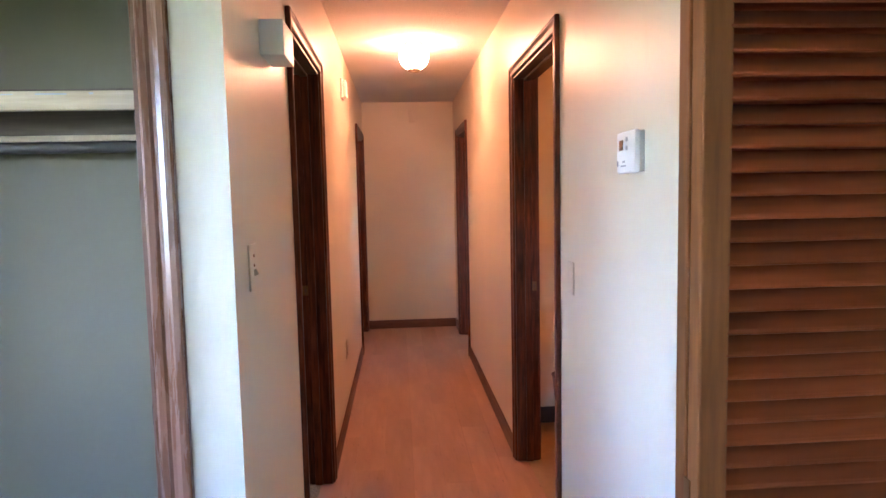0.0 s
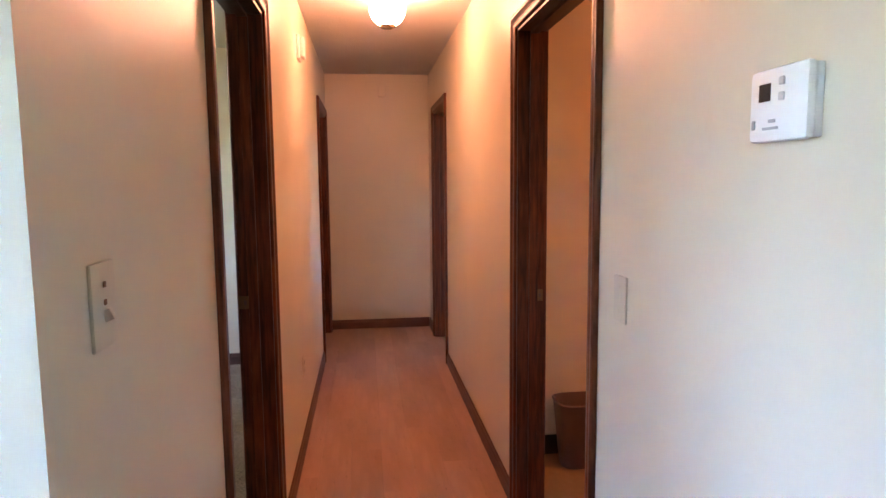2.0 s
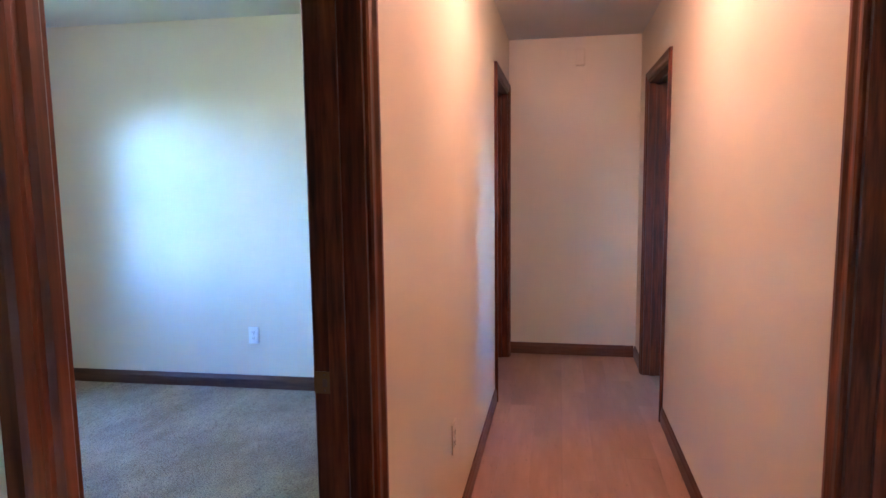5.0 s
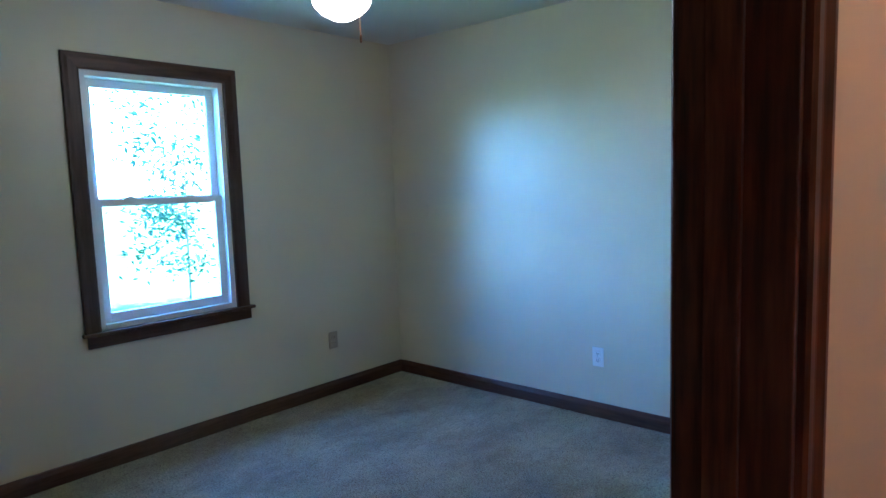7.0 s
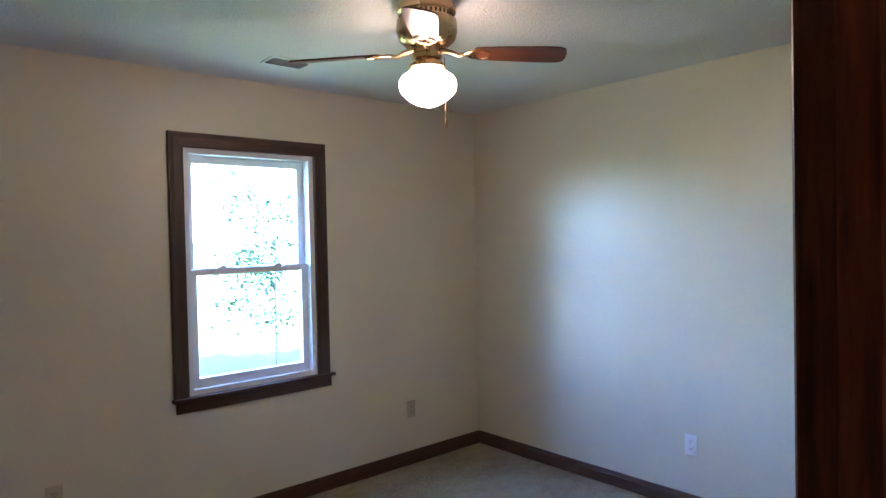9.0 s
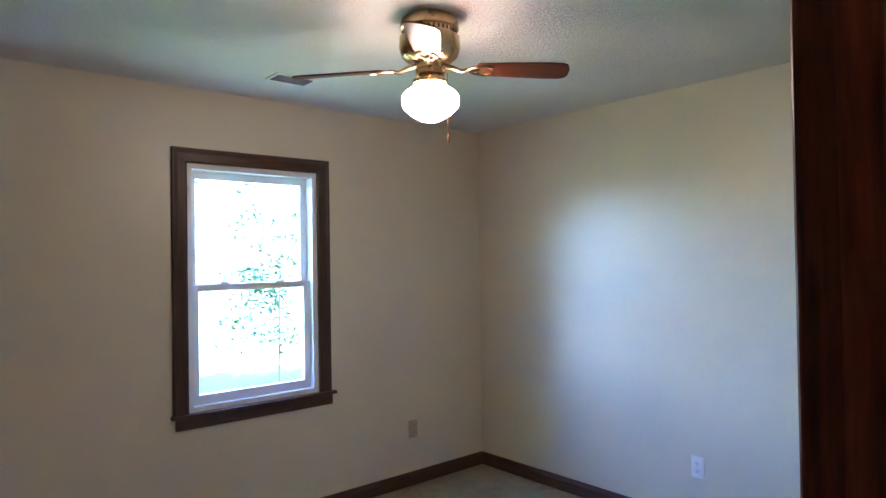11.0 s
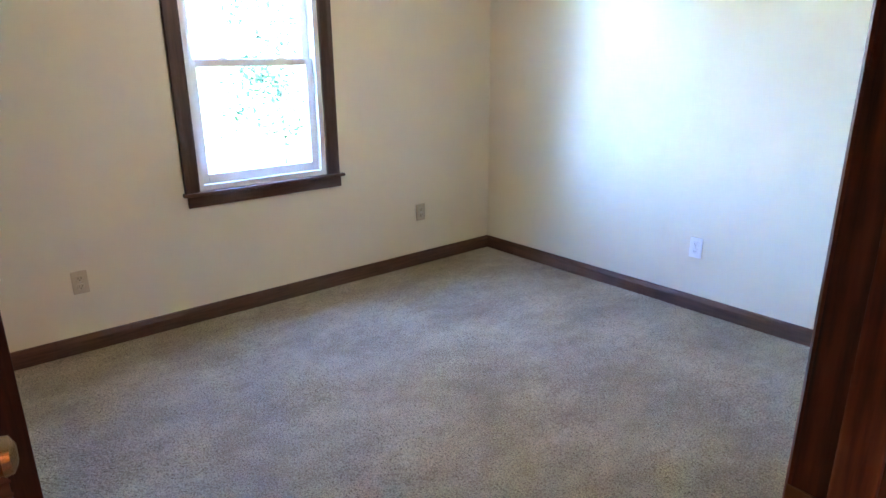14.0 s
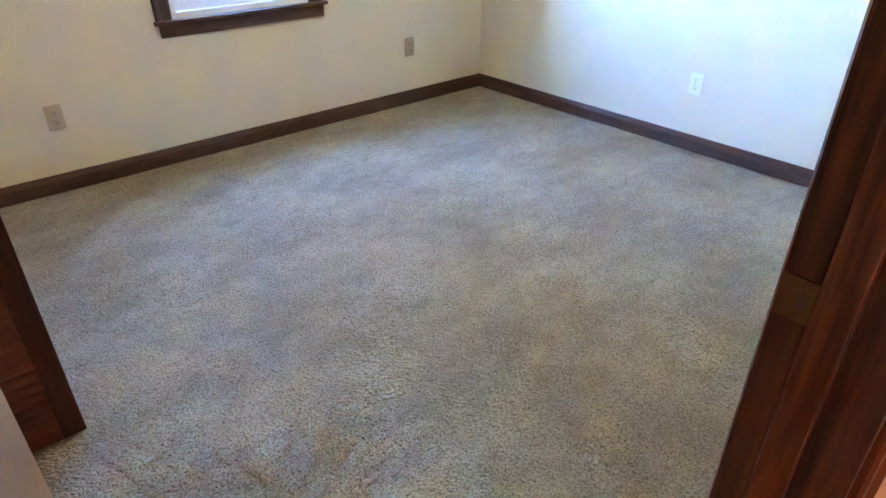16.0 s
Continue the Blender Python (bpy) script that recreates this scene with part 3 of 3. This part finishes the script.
def wall_plate(name, x, y, z, axis, sign, kind, material=None, w=0.072, h=0.116):
    """A cover plate at its centre, facing sign along axis: a switch, a duplex outlet or a blank."""
    material = material or IVORY
    what = {"switch": "ivory wall plate with toggle switches", "outlet": "duplex electrical outlet with a cover plate", "blank": "ivory blank cover plate"}[kind]
    p = thing(name, (0, 0, 0), what + " on a cream wall", "light switch" if kind == "switch" else "outlet")
    part("plate", boxes((-w / 2, w / 2, -0.006, 0, -h / 2, h / 2), bevel=0.0028), material, p, "", 40)
    if kind == "switch":
        for z2 in (0.028, 0.004):
            part("screw", boxes((-0.004, 0.004, -0.0075, -0.005, z2 - 0.004, z2 + 0.004), bevel=0.001), OLDBRASS, p)
        bm = boxes((-0.005, 0.005, -0.017, -0.004, -0.008, 0.008), bevel=0.002)
        bmesh.ops.transform(bm, matrix=pose(0, 0, -0.018, -25, 0, 0), verts=bm.verts)
        part("toggle", bm, material, p)
    if kind == "blank":
        for z2 in (0.03, -0.03):
            part("screw", boxes((-0.003, 0.003, -0.007, -0.005, z2 - 0.003, z2 + 0.003), bevel=0.001), material, p)
    if kind == "outlet":
        for z2 in (0.0205, -0.0205):
            r = part("receptacle", boxes((-0.017, 0.017, -0.0085, -0.005, z2 - 0.014, z2 + 0.014), bevel=0.003), material, p)
            for dx in (-0.0065, 0.0065):
                part("slot", boxes((dx - 0.0012, dx + 0.0012, -0.0092, -0.0080, z2 - 0.003, z2 + 0.006)), SLOT, r)
            part("slot", boxes((-0.0022, 0.0022, -0.0092, -0.0080, z2 - 0.0105, z2 - 0.0065)), SLOT, r)
        part("screw", boxes((-0.0025, 0.0025, -0.0075, -0.005, -0.0025, 0.0025), bevel=0.0006), STEEL, p)
    turn = {("x", 1): 90, ("x", -1): -90, ("y", -1): 0, ("y", 1): 180}[(axis, sign)]
    p.matrix_basis = pose(x, y, z, 0, 0, turn)
    return p


wall_plate("light_switch", XL, 4.936, 1.266, "x", 1, "switch", w=0.076)
wall_plate("blank_plate", XR, 5.526, 1.134, "x", -1, "blank")
wall_plate("outlet", XL, 7.46, 0.438, "x", 1, "outlet")
wall_plate("outlet", XW, 8.392, 0.373, "x", 1, "outlet", TANPLATE)
wall_plate("outlet", XW, 6.300, 0.362, "x", 1, "outlet", TANPLATE)
plate = wall_plate("outlet", -1.94, YN, 0.368, "y", -1, "outlet", PLASTIC)
plate.matrix_basis = OUT_OF_SQUARE @ plate.matrix_basis

# door chime and alarm units
ch = thing("door_chime", (XL, 5.2, 1.83), "white box-shaped door chime cover", "door chime")
part("cover", boxes((XL + 0.002, XL + 0.068, 5.135, 5.30, 1.828, 1.926), bevel=0.004), PLASTIC, ch)
part("back_plate", boxes((XL, XL + 0.006, 5.14, 5.295, 1.833, 1.921)), PLASTIC, ch)
al = thing("wall_alarm", (XL, 7.7, 2.1), "white square wall alarm unit", "alarm")
part("base", boxes((XL, XL + 0.018, 7.63, 7.76, 2.098, 2.228), bevel=0.005), PLASTIC, al)
part("cover", boxes((XL + 0.018, XL + 0.042, 7.642, 7.748, 2.11, 2.216), bevel=0.009), PLASTIC, al, "", 40)
eb = thing("wall_sensor", (0.22, YF, 2.22), "cream painted wall sensor box", "sensor")
part("cover", boxes((0.19, 0.257, YF - 0.032, YF, 2.225, 2.35), bevel=0.006), WALL, eb)

# hall ceiling light
LX, LY = 0.186, LAMP_Y
hl = thing("ceiling_light", (LX, LY, H), "lit flush ceiling light with a frosted glass bowl", "ceiling light")
part("canopy", lathe(bmesh.new(), [(0.062, H), (0.066, H - 0.008), (0.058, H - 0.02), (0.05, H - 0.024)], LX, LY, 40), BRASS, hl, "brass canopy ring", 40)
for k in range(16):
    a = 2 * math.pi * k / 16
    bm = boxes((0.055, 0.0655, -0.005, 0.005, H - 0.018, H - 0.008), bevel=0.001)
    bmesh.ops.transform(bm, matrix=Matrix.Translation((LX, LY, 0)) @ Matrix.Rotation(a, 4, "Z"), verts=bm.verts)
    part("canopy_bead", bm, OLDBRASS, hl)
part("globe", lathe(bmesh.new(), [(0.052, H - 0.02), (0.075, H - 0.032), (0.092, H - 0.055), (0.098, H - 0.08), (0.096, H - 0.105), (0.084, H - 0.135), (0.066, H - 0.155), (0.042, H - 0.168), (0.034, H - 0.17)], LX, LY, 40), HALLGLASS, hl, "glowing frosted glass globe", 50)
cap = part("bottom_cap", lathe(bmesh.new(), [(0.034, H - 0.166), (0.041, H - 0.170), (0.039, H - 0.180), (0.034, H - 0.186), (0.012, H - 0.188)], LX, LY, 28), BRASS, hl, "small brass bottom cap", 40)
for k in range(8):
    a = 2 * math.pi * (k + 0.5) / 8
    bm = boxes((0.036, 0.0415, -0.010, 0.010, H - 0.179, H - 0.173))
    bmesh.ops.transform(bm, matrix=Matrix.Translation((LX, LY, 0)) @ Matrix.Rotation(a, 4, "Z"), verts=bm.verts)
    part("cap_slot", bm, SLOT, cap)


# bath ceiling light, round the corner
bl = thing("ceiling_light", (2.4, 6.2, H), "lit flush ceiling light in the bath", "ceiling light")
part("base", lathe(bmesh.new(), [(0.08, H), (0.085, H - 0.01), (0.07, H - 0.02)], 2.4, 6.2, 32), BRASS, bl, "", 40)
part("globe", lathe(bmesh.new(), [(0.07, H - 0.018), (0.09, H - 0.05), (0.07, H - 0.10), (0.03, H - 0.12), (0.002, H - 0.123)], 2.4, 6.2, 32), BATHGLASS, bl, "", 50)

# ---- bath: waste bin ----
wb = thing("waste_bin", (1.12, 7.02, 0), "brown tapered plastic waste bin on vinyl floor", "waste bin")
def loop_at(bm, z, a, b, n=28, p=4.0):
    vs = []
    for i in range(n):
        t = 2 * math.pi * i / n
        c, s = math.cos(t), math.sin(t)
        vs.append(bm.verts.new((1.10 + a * math.copysign(abs(c) ** (2 / p), c), 7.02 + b * math.copysign(abs(s) ** (2 / p), s), z)))
    return vs
bm = bmesh.new()
loops = [loop_at(bm, *v) for v in ((0.0, 0.10, 0.075), (0.315, 0.13, 0.102), (0.33, 0.136, 0.108), (0.335, 0.13, 0.102), (0.325, 0.124, 0.096), (0.01, 0.096, 0.07))]
for a, b in zip(loops, loops[1:]):
    for i in range(28):
        bm.faces.new((a[i], a[(i + 1) % 28], b[(i + 1) % 28], b[i]))
bm.faces.new(loops[0])
bm.faces.new(loops[-1])
part("body", bm, BIN, wb, "", 50)

# ---- bedroom window ----
wd = thing("window_1", (XW, 7.31, 0.72), "white vinyl double-hung window in a dark wood frame", "window", "", "structure")
y0, y1, z0, z1 = WIN
WC = [(0, 0), (0, 0.012), (0.01, 0.016), (0.05, 0.018), (0.066, 0.022), (0.075, 0.022), (0.078, 0.018), (0.078, 0)]
part("casing", bar(bmesh.new(), (XW, y0, z0), (XW, y0, z1), (0, -1, 0), (1, 0, 0), WC, 0, 1), DARKW, wd)
part("casing", bar(bmesh.new(), (XW, y1, z0), (XW, y1, z1), (0, 1, 0), (1, 0, 0), WC, 0, 1), DARKW, wd)
part("head_casing", bar(bmesh.new(), (XW, y0, z1), (XW, y1, z1), (0, 0, 1), (1, 0, 0), WC, -1, 1), DARKY, wd)
part("sill", boxes((XW - 0.02, XW + 0.034, 6.836, 7.797, z0 - 0.016, z0 + 0.002), bevel=0.003), DARKY, wd)
part("apron", boxes((XW, XW + 0.016, 6.858, 7.776, z0 - 0.078, z0 - 0.016), bevel=0.002), DARKY, wd)


def ring(x0, x1, a0, a1, c0, c1, w, wb=None, wt=None):
    wb, wt = wb or w, wt or w
    return boxes((x0, x1, a0, a0 + w, c0, c1), (x0, x1, a1 - w, a1, c0, c1), (x0, x1, a0 + w, a1 - w, c0, c0 + wb), (x0, x1, a0 + w, a1 - w, c1 - wt, c1), bevel=0.002)


part("window_frame", ring(XO + 0.02, XW - 0.004, y0, y1, z0 + 0.002, z1, 0.03), VINYL, wd, "white vinyl frame")
up = part("upper_sash", ring(XW - 0.105, XW - 0.075, y0 + 0.03, y1 - 0.03, 1.355, z1 - 0.03, 0.042), VINYL, wd, "white vinyl upper sash")
lo = part("lower_sash", ring(XW - 0.072, XW - 0.04, y0 + 0.03, y1 - 0.03, z0 + 0.032, 1.392, 0.042, 0.05, 0.03), VINYL, wd, "white vinyl lower sash")
for s, x, c0, c1 in ((up, XW - 0.092, 1.39, z1 - 0.068), (lo, XW - 0.058, z0 + 0.078, 1.366)):
    g = part("pane", boxes((x, x + 0.004, y0 + 0.068, y1 - 0.068, c0, c1)), GLASS, s)
    g.visible_shadow = False
for y in (7.14, 7.47):
    k = part("sash_lock", boxes((XW - 0.07, XW - 0.042, y - 0.028, y + 0.028, 1.392, 1.40), (XW - 0.064, XW - 0.048, y - 0.01, y + 0.022, 1.40, 1.408), bevel=0.002), VINYL, wd)
structure("trim", boxes((XO + 0.0, XW - 0.002, y0 - 0.001, y0 + 0.0, z0, z1)), VINYL, "white window liner", "trim")

# windows of the entry room
for i, (axis, c, sp) in enumerate((("x", XW - 0.09, WWIN), ("y", -0.3, SWIN))):
    a0, a1, c0, c1 = sp
    w2 = thing("window_%d" % (i + 2), ((c, (a0 + a1) / 2, c0) if axis == "x" else ((a0 + a1) / 2, c, c0)), "white framed wide window", "window", "", "structure")
    bm = ring(c, c + 0.05, a0, a1, c0, c1, 0.05)
    box(bm, c, c + 0.05, (a0 + a1) / 2 - 0.025, (a0 + a1) / 2 + 0.025, c0 + 0.05, c1 - 0.05)
    if axis == "y":
        bmesh.ops.transform(bm, matrix=Matrix(((0, 1, 0, 0), (1, 0, 0, 0), (0, 0, 1, 0), (0, 0, 0, 1))), verts=bm.verts)
    part("window_frame", bm, VINYL, w2)

# ---- ceiling fan ----
FX, FY = -2.06, 7.34
fan = thing("ceiling_fan", (FX, FY, H), "brass flush-mount ceiling fan with wooden blades and a lit globe", "ceiling fan")
part("housing", lathe(bmesh.new(), [(0.085, H), (0.105, H - 0.012), (0.112, H - 0.03), (0.112, H - 0.05), (0.104, H - 0.056), (0.104, H - 0.074), (0.115, H - 0.08), (0.117, H - 0.12), (0.108, H - 0.15), (0.085, H - 0.17), (0.05, H - 0.176)], FX, FY, 48), BRASS, fan, "polished brass motor housing", 35)
for k in range(36):
    a = 2 * math.pi * k / 36
    bm = boxes((0.1035, 0.1055, -0.0035, 0.0035, H - 0.072, H - 0.058))
    bmesh.ops.transform(bm, matrix=Matrix.Translation((FX, FY, 0)) @ Matrix.Rotation(a, 4, "Z"), verts=bm.verts)
    part("vent_slot", bm, SLOT, fan)
part("switch_cup", lathe(bmesh.new(), [(0.05, H - 0.17), (0.05, H - 0.20), (0.056, H - 0.205), (0.056, H - 0.222), (0.048, H - 0.226), (0.062, H - 0.24), (0.066, H - 0.256), (0.06, H - 0.262)], FX, FY, 40), BRASS, fan, "polished brass switch housing", 35)
for k in range(20):
    a = 2 * math.pi * k / 20
    bm = boxes((0.062, 0.0675, -0.005, 0.005, H - 0.256, H - 0.243), bevel=0.001)
    bmesh.ops.transform(bm, matrix=Matrix.Translation((FX, FY, 0)) @ Matrix.Rotation(a, 4, "Z"), verts=bm.verts)
    part("collar_bead", bm, BRASS, fan)
part("globe", lathe(bmesh.new(), [(0.055, H - 0.256), (0.07, H - 0.27), (0.098, H - 0.288), (0.109, H - 0.306), (0.109, H - 0.335), (0.102, H - 0.35), (0.075, H - 0.375), (0.04, H - 0.395), (0.015, H - 0.402), (0.002, H - 0.403)], FX, FY, 48), GLOBE, fan, "glowing opal schoolhouse glass globe", 50)
cx, cy = FX + 0.066, FY + 0.03
chain = part("pull_chain", tube(bmesh.new(), [(cx - 0.02, cy, H - 0.215), (cx, cy, H - 0.225), (cx, cy, H - 0.462)], 0.0016, 6), OLDBRASS, fan, "thin metal pull chain")
part("pull_knob", lathe(bmesh.new(), [(0.001, H - 0.457), (0.004, H - 0.462), (0.005, H - 0.476), (0.0035, H - 0.486), (0.001, H - 0.490)], cx, cy, 12), OLDBRASS, chain)
for k in range(4):
    m = Matrix.Translation((FX, FY, H - 0.188)) @ Matrix.Rotation(radians(48 + 90 * k), 4, "Z") @ Matrix.Rotation(radians(2.6), 4, "Y")
    bm = bmesh.new()
    tube(bm, [(0.05, 0, 0.004), (0.09, 0, -0.004), (0.12, 0, -0.016), (0.15, 0, -0.010), (0.19, 0, -0.012)], [0.012, 0.009, 0.008, 0.008, 0.006], 8)
    for s in (-1, 1):
        tube(bm, [(0.14, 0, -0.012), (0.165, s * 0.022, -0.012), (0.21, s * 0.036, -0.012), (0.235, s * 0.02, -0.012)], 0.005, 8)
    tilt = Matrix.Translation((0.16, 0, -0.012)) @ Matrix.Rotation(radians(-12), 4, "X") @ Matrix.Translation((-0.16, 0, 0.012))
    bmesh.ops.transform(bm, matrix=m @ tilt, verts=bm.verts)
    part("blade_iron", bm, BRASS, fan, "ornate brass blade bracket", 40)
    bm = bmesh.new()
    outline = [(0.19, -0.043), (0.18, -0.03), (0.176, 0), (0.18, 0.03), (0.19, 0.043), (0.3, 0.052), (0.44, 0.058), (0.50, 0.056), (0.52, 0.044), (0.528, 0.02), (0.528, -0.02), (0.52, -0.044), (0.50, -0.056), (0.44, -0.058), (0.3, -0.052)]
    top = [bm.verts.new((x, y, -0.004)) for x, y in outline]
    bot = [bm.verts.new((x, y, -0.010)) for x, y in outline]
    bm.faces.new(top)
    bm.faces.new(list(reversed(bot)))
    for i in range(len(outline)):
        bm.faces.new((top[i], bot[i], bot[(i + 1) % len(outline)], top[(i + 1) % len(outline)]))
    b = part("blade", bm, BLADE, fan, "red-brown wooden fan blade")
    b.matrix_basis = m @ tilt

# ceiling register
vt = thing("ceiling_vent", (-3.13, 7.30, H), "white metal ceiling air register", "air vent")
for nm, sp in (("frame", (-3.2, -3.06, 7.19, 7.205)), ("frame", (-3.2, -3.06, 7.395, 7.41)), ("frame", (-3.2, -3.183, 7.205, 7.395)), ("frame", (-3.077, -3.06, 7.205, 7.395))):
    part(nm, boxes((*sp, H - 0.006, H), bevel=0.001), PLASTIC, vt)
part("backing", boxes((-3.183, -3.077, 7.205, 7.395, H - 0.0015, H - 0.0005)), GREY, vt)
for k in range(7):
    x = -3.183 + 0.0151 * (k + 0.5)
    bm = boxes((-0.007, 0.007, 7.205, 7.395, -0.0008, 0.0008))
    bmesh.ops.transform(bm, matrix=pose(x, 0, H - 0.0065, 0, 40, 0), verts=bm.verts)
    part("slat", bm, GREY, vt)

# ---- outdoors ----
bm = bmesh.new()
bmesh.ops.create_grid(bm, x_segments=60, y_segments=60, size=900)
for v in bm.verts:
    v.co.z = -0.45 + 0.3 * noise.noise(Vector((v.co.x * 0.01, v.co.y * 0.01, 0)))
structure("ground", bm, GRASS, "mown sunlit lawn reaching far", "lawn")


def tree(x, y, h, r, seed, count=2600, thick=1.0, leaf=1.0, limbs=14, low=0.18, puff=1.0):
    rs = random.Random(seed)
    t = thing("tree", (x, y, -0.5), "leafy broad deciduous tree on the lawn", "tree", "garden trees")
    bm = bmesh.new()
    pts = [(x, y, -0.6), (x + 0.05, y, h * 0.2), (x - 0.05, y + 0.1, h * 0.5), (x + 0.1, y, h * 0.85)]
    tube(bm, pts, [w * thick for w in (0.2, 0.15, 0.1, 0.03)], 10)
    tips = []
    for k in range(limbs):
        a, z = rs.uniform(0, 6.28), h * rs.uniform(low, 0.75)
        l = r * rs.uniform(0.6, 1.0)
        e = (x + l * math.cos(a), y + l * math.sin(a), z + l * rs.uniform(0.1, 0.6))
        tube(bm, [(x, y, z), tuple((p + q) / 2 + rs.uniform(-0.15, 0.15) for p, q in zip((x, y, z), e)), e], [w * thick for w in (0.06, 0.04, 0.012)], 6)
        tips.append(e)
        tips.append(tuple((p + q) / 2 for p, q in zip((x, y, z), e)))
    part("trunk", bm, BARK, t)
    verts, faces = [], []
    for k in range(count):
        c = Vector(rs.choice(tips)) + puff * Vector((rs.gauss(0, 0.42), rs.gauss(0, 0.42), rs.gauss(0, 0.36)))
        u = Vector((rs.gauss(0, 1), rs.gauss(0, 1), rs.gauss(0, 0.6))).normalized()
        v = u.orthogonal().normalized()
        s = leaf * rs.uniform(0.05, 0.10)
        n = len(verts)
        verts += [c - u * s, c + v * s * 0.5 + u * s * 0.1, c + u * s, c - v * s * 0.5 + u * s * 0.1]
        faces.append((n, n + 1, n + 2, n + 3))
    me = bpy.data.meshes.new("crown")
    me.from_pydata([tuple(v) for v in verts], [], faces)
    me.materials.append(LEAF)
    c = new("crown", me)
    c.parent = t
    c.matrix_parent_inverse = Matrix.Translation((-x, -y, 0.5))


tree(-9.6, 10.28, 4.6, 1.0, 21, 2600, 0.11, 0.62, 22, 0.02, 0.42)
# stands outside the view, added to shade the first tree's leaves
tree(-9.8, 7.3, 7.5, 1.5, 15, 4200, 0.7, 1.3, 18, 0.25, 0.8)
tree(-15.0, 4.6, 6.0, 2.6, 11)
tree(-15.5, 21.5, 5.2, 2.3, 8)


def woodland(name, x0, y0, x1, y1, h, count, seed, depth=1.2):
    """A far belt of unseen foliage against skylight: many leaf clumps with an uneven top."""
    rs = random.Random(seed)
    verts, faces = [], []
    for k in range(count):
        u = rs.random()
        top = h * (0.72 + 0.28 * noise.noise(Vector((u * 9, seed, 0))) + 0.12 * noise.noise(Vector((u * 40, seed, 3))))
        c = Vector((x0 + (x1 - x0) * u + rs.gauss(0, depth), y0 + (y1 - y0) * u + rs.gauss(0, depth), -0.5 + top * rs.random() ** 0.8))
        d = Vector((rs.gauss(0, 1), rs.gauss(0, 1), rs.gauss(0, 0.7))).normalized()
        v = d.orthogonal().normalized()
        s = rs.uniform(0.12, 0.3)
        n = len(verts)
        verts += [c - d * s, c + v * s * 0.55, c + d * s, c - v * s * 0.55]
        faces.append((n, n + 1, n + 2, n + 3))
    me = bpy.data.meshes.new(name)
    me.from_pydata([tuple(v) for v in verts], [], faces)
    me.materials.append(LEAF)
    tagged(new(name, me), "belt of leafy woodland added out of view to block skylight", "woodland", "", "stuff")


# belts added out of view; they leave the window's south-west sky open
woodland("woodland", -21, 0, -22.2, 10.5, 8, 1700, 2)
woodland("woodland", -23.4, 21.5, -24, 26, 8, 800, 4)
# unseen blocker: cuts southern sky so window light on the far wall starts sharply
woodland("woodland", -9.0, -5, -2.2, -6, 12, 4200, 9, 0.35)
woodland("woodland", -23, 26, -6, 38, 9, 3500, 6)

# ---- hall floor planks, last ----
hf = structure("floor_hall", boxes((XL, XR + 0.055, 4.6, YF, -0.012, -0.006)), SLOT, "warm brown laminate plank floor", "floor")
n, w = 7, (XR + 0.055 - XL + 0.055) / 7
L = 1.22
bm = boxes((0.0003, w - 0.0003, 0.0003, L - 0.0003, -0.008, 0.0), bevel=0.0004)
me = mesh_of("plank", bm)
me.materials.append(PLANK)
for i in range(n):
    y = 4.6 - (i * 0.47) % L
    while y < YF:
        p = new("plank", me)
        p.parent = hf
        p.matrix_basis = pose(XL - 0.055 + i * w, y, 0)
        y += L
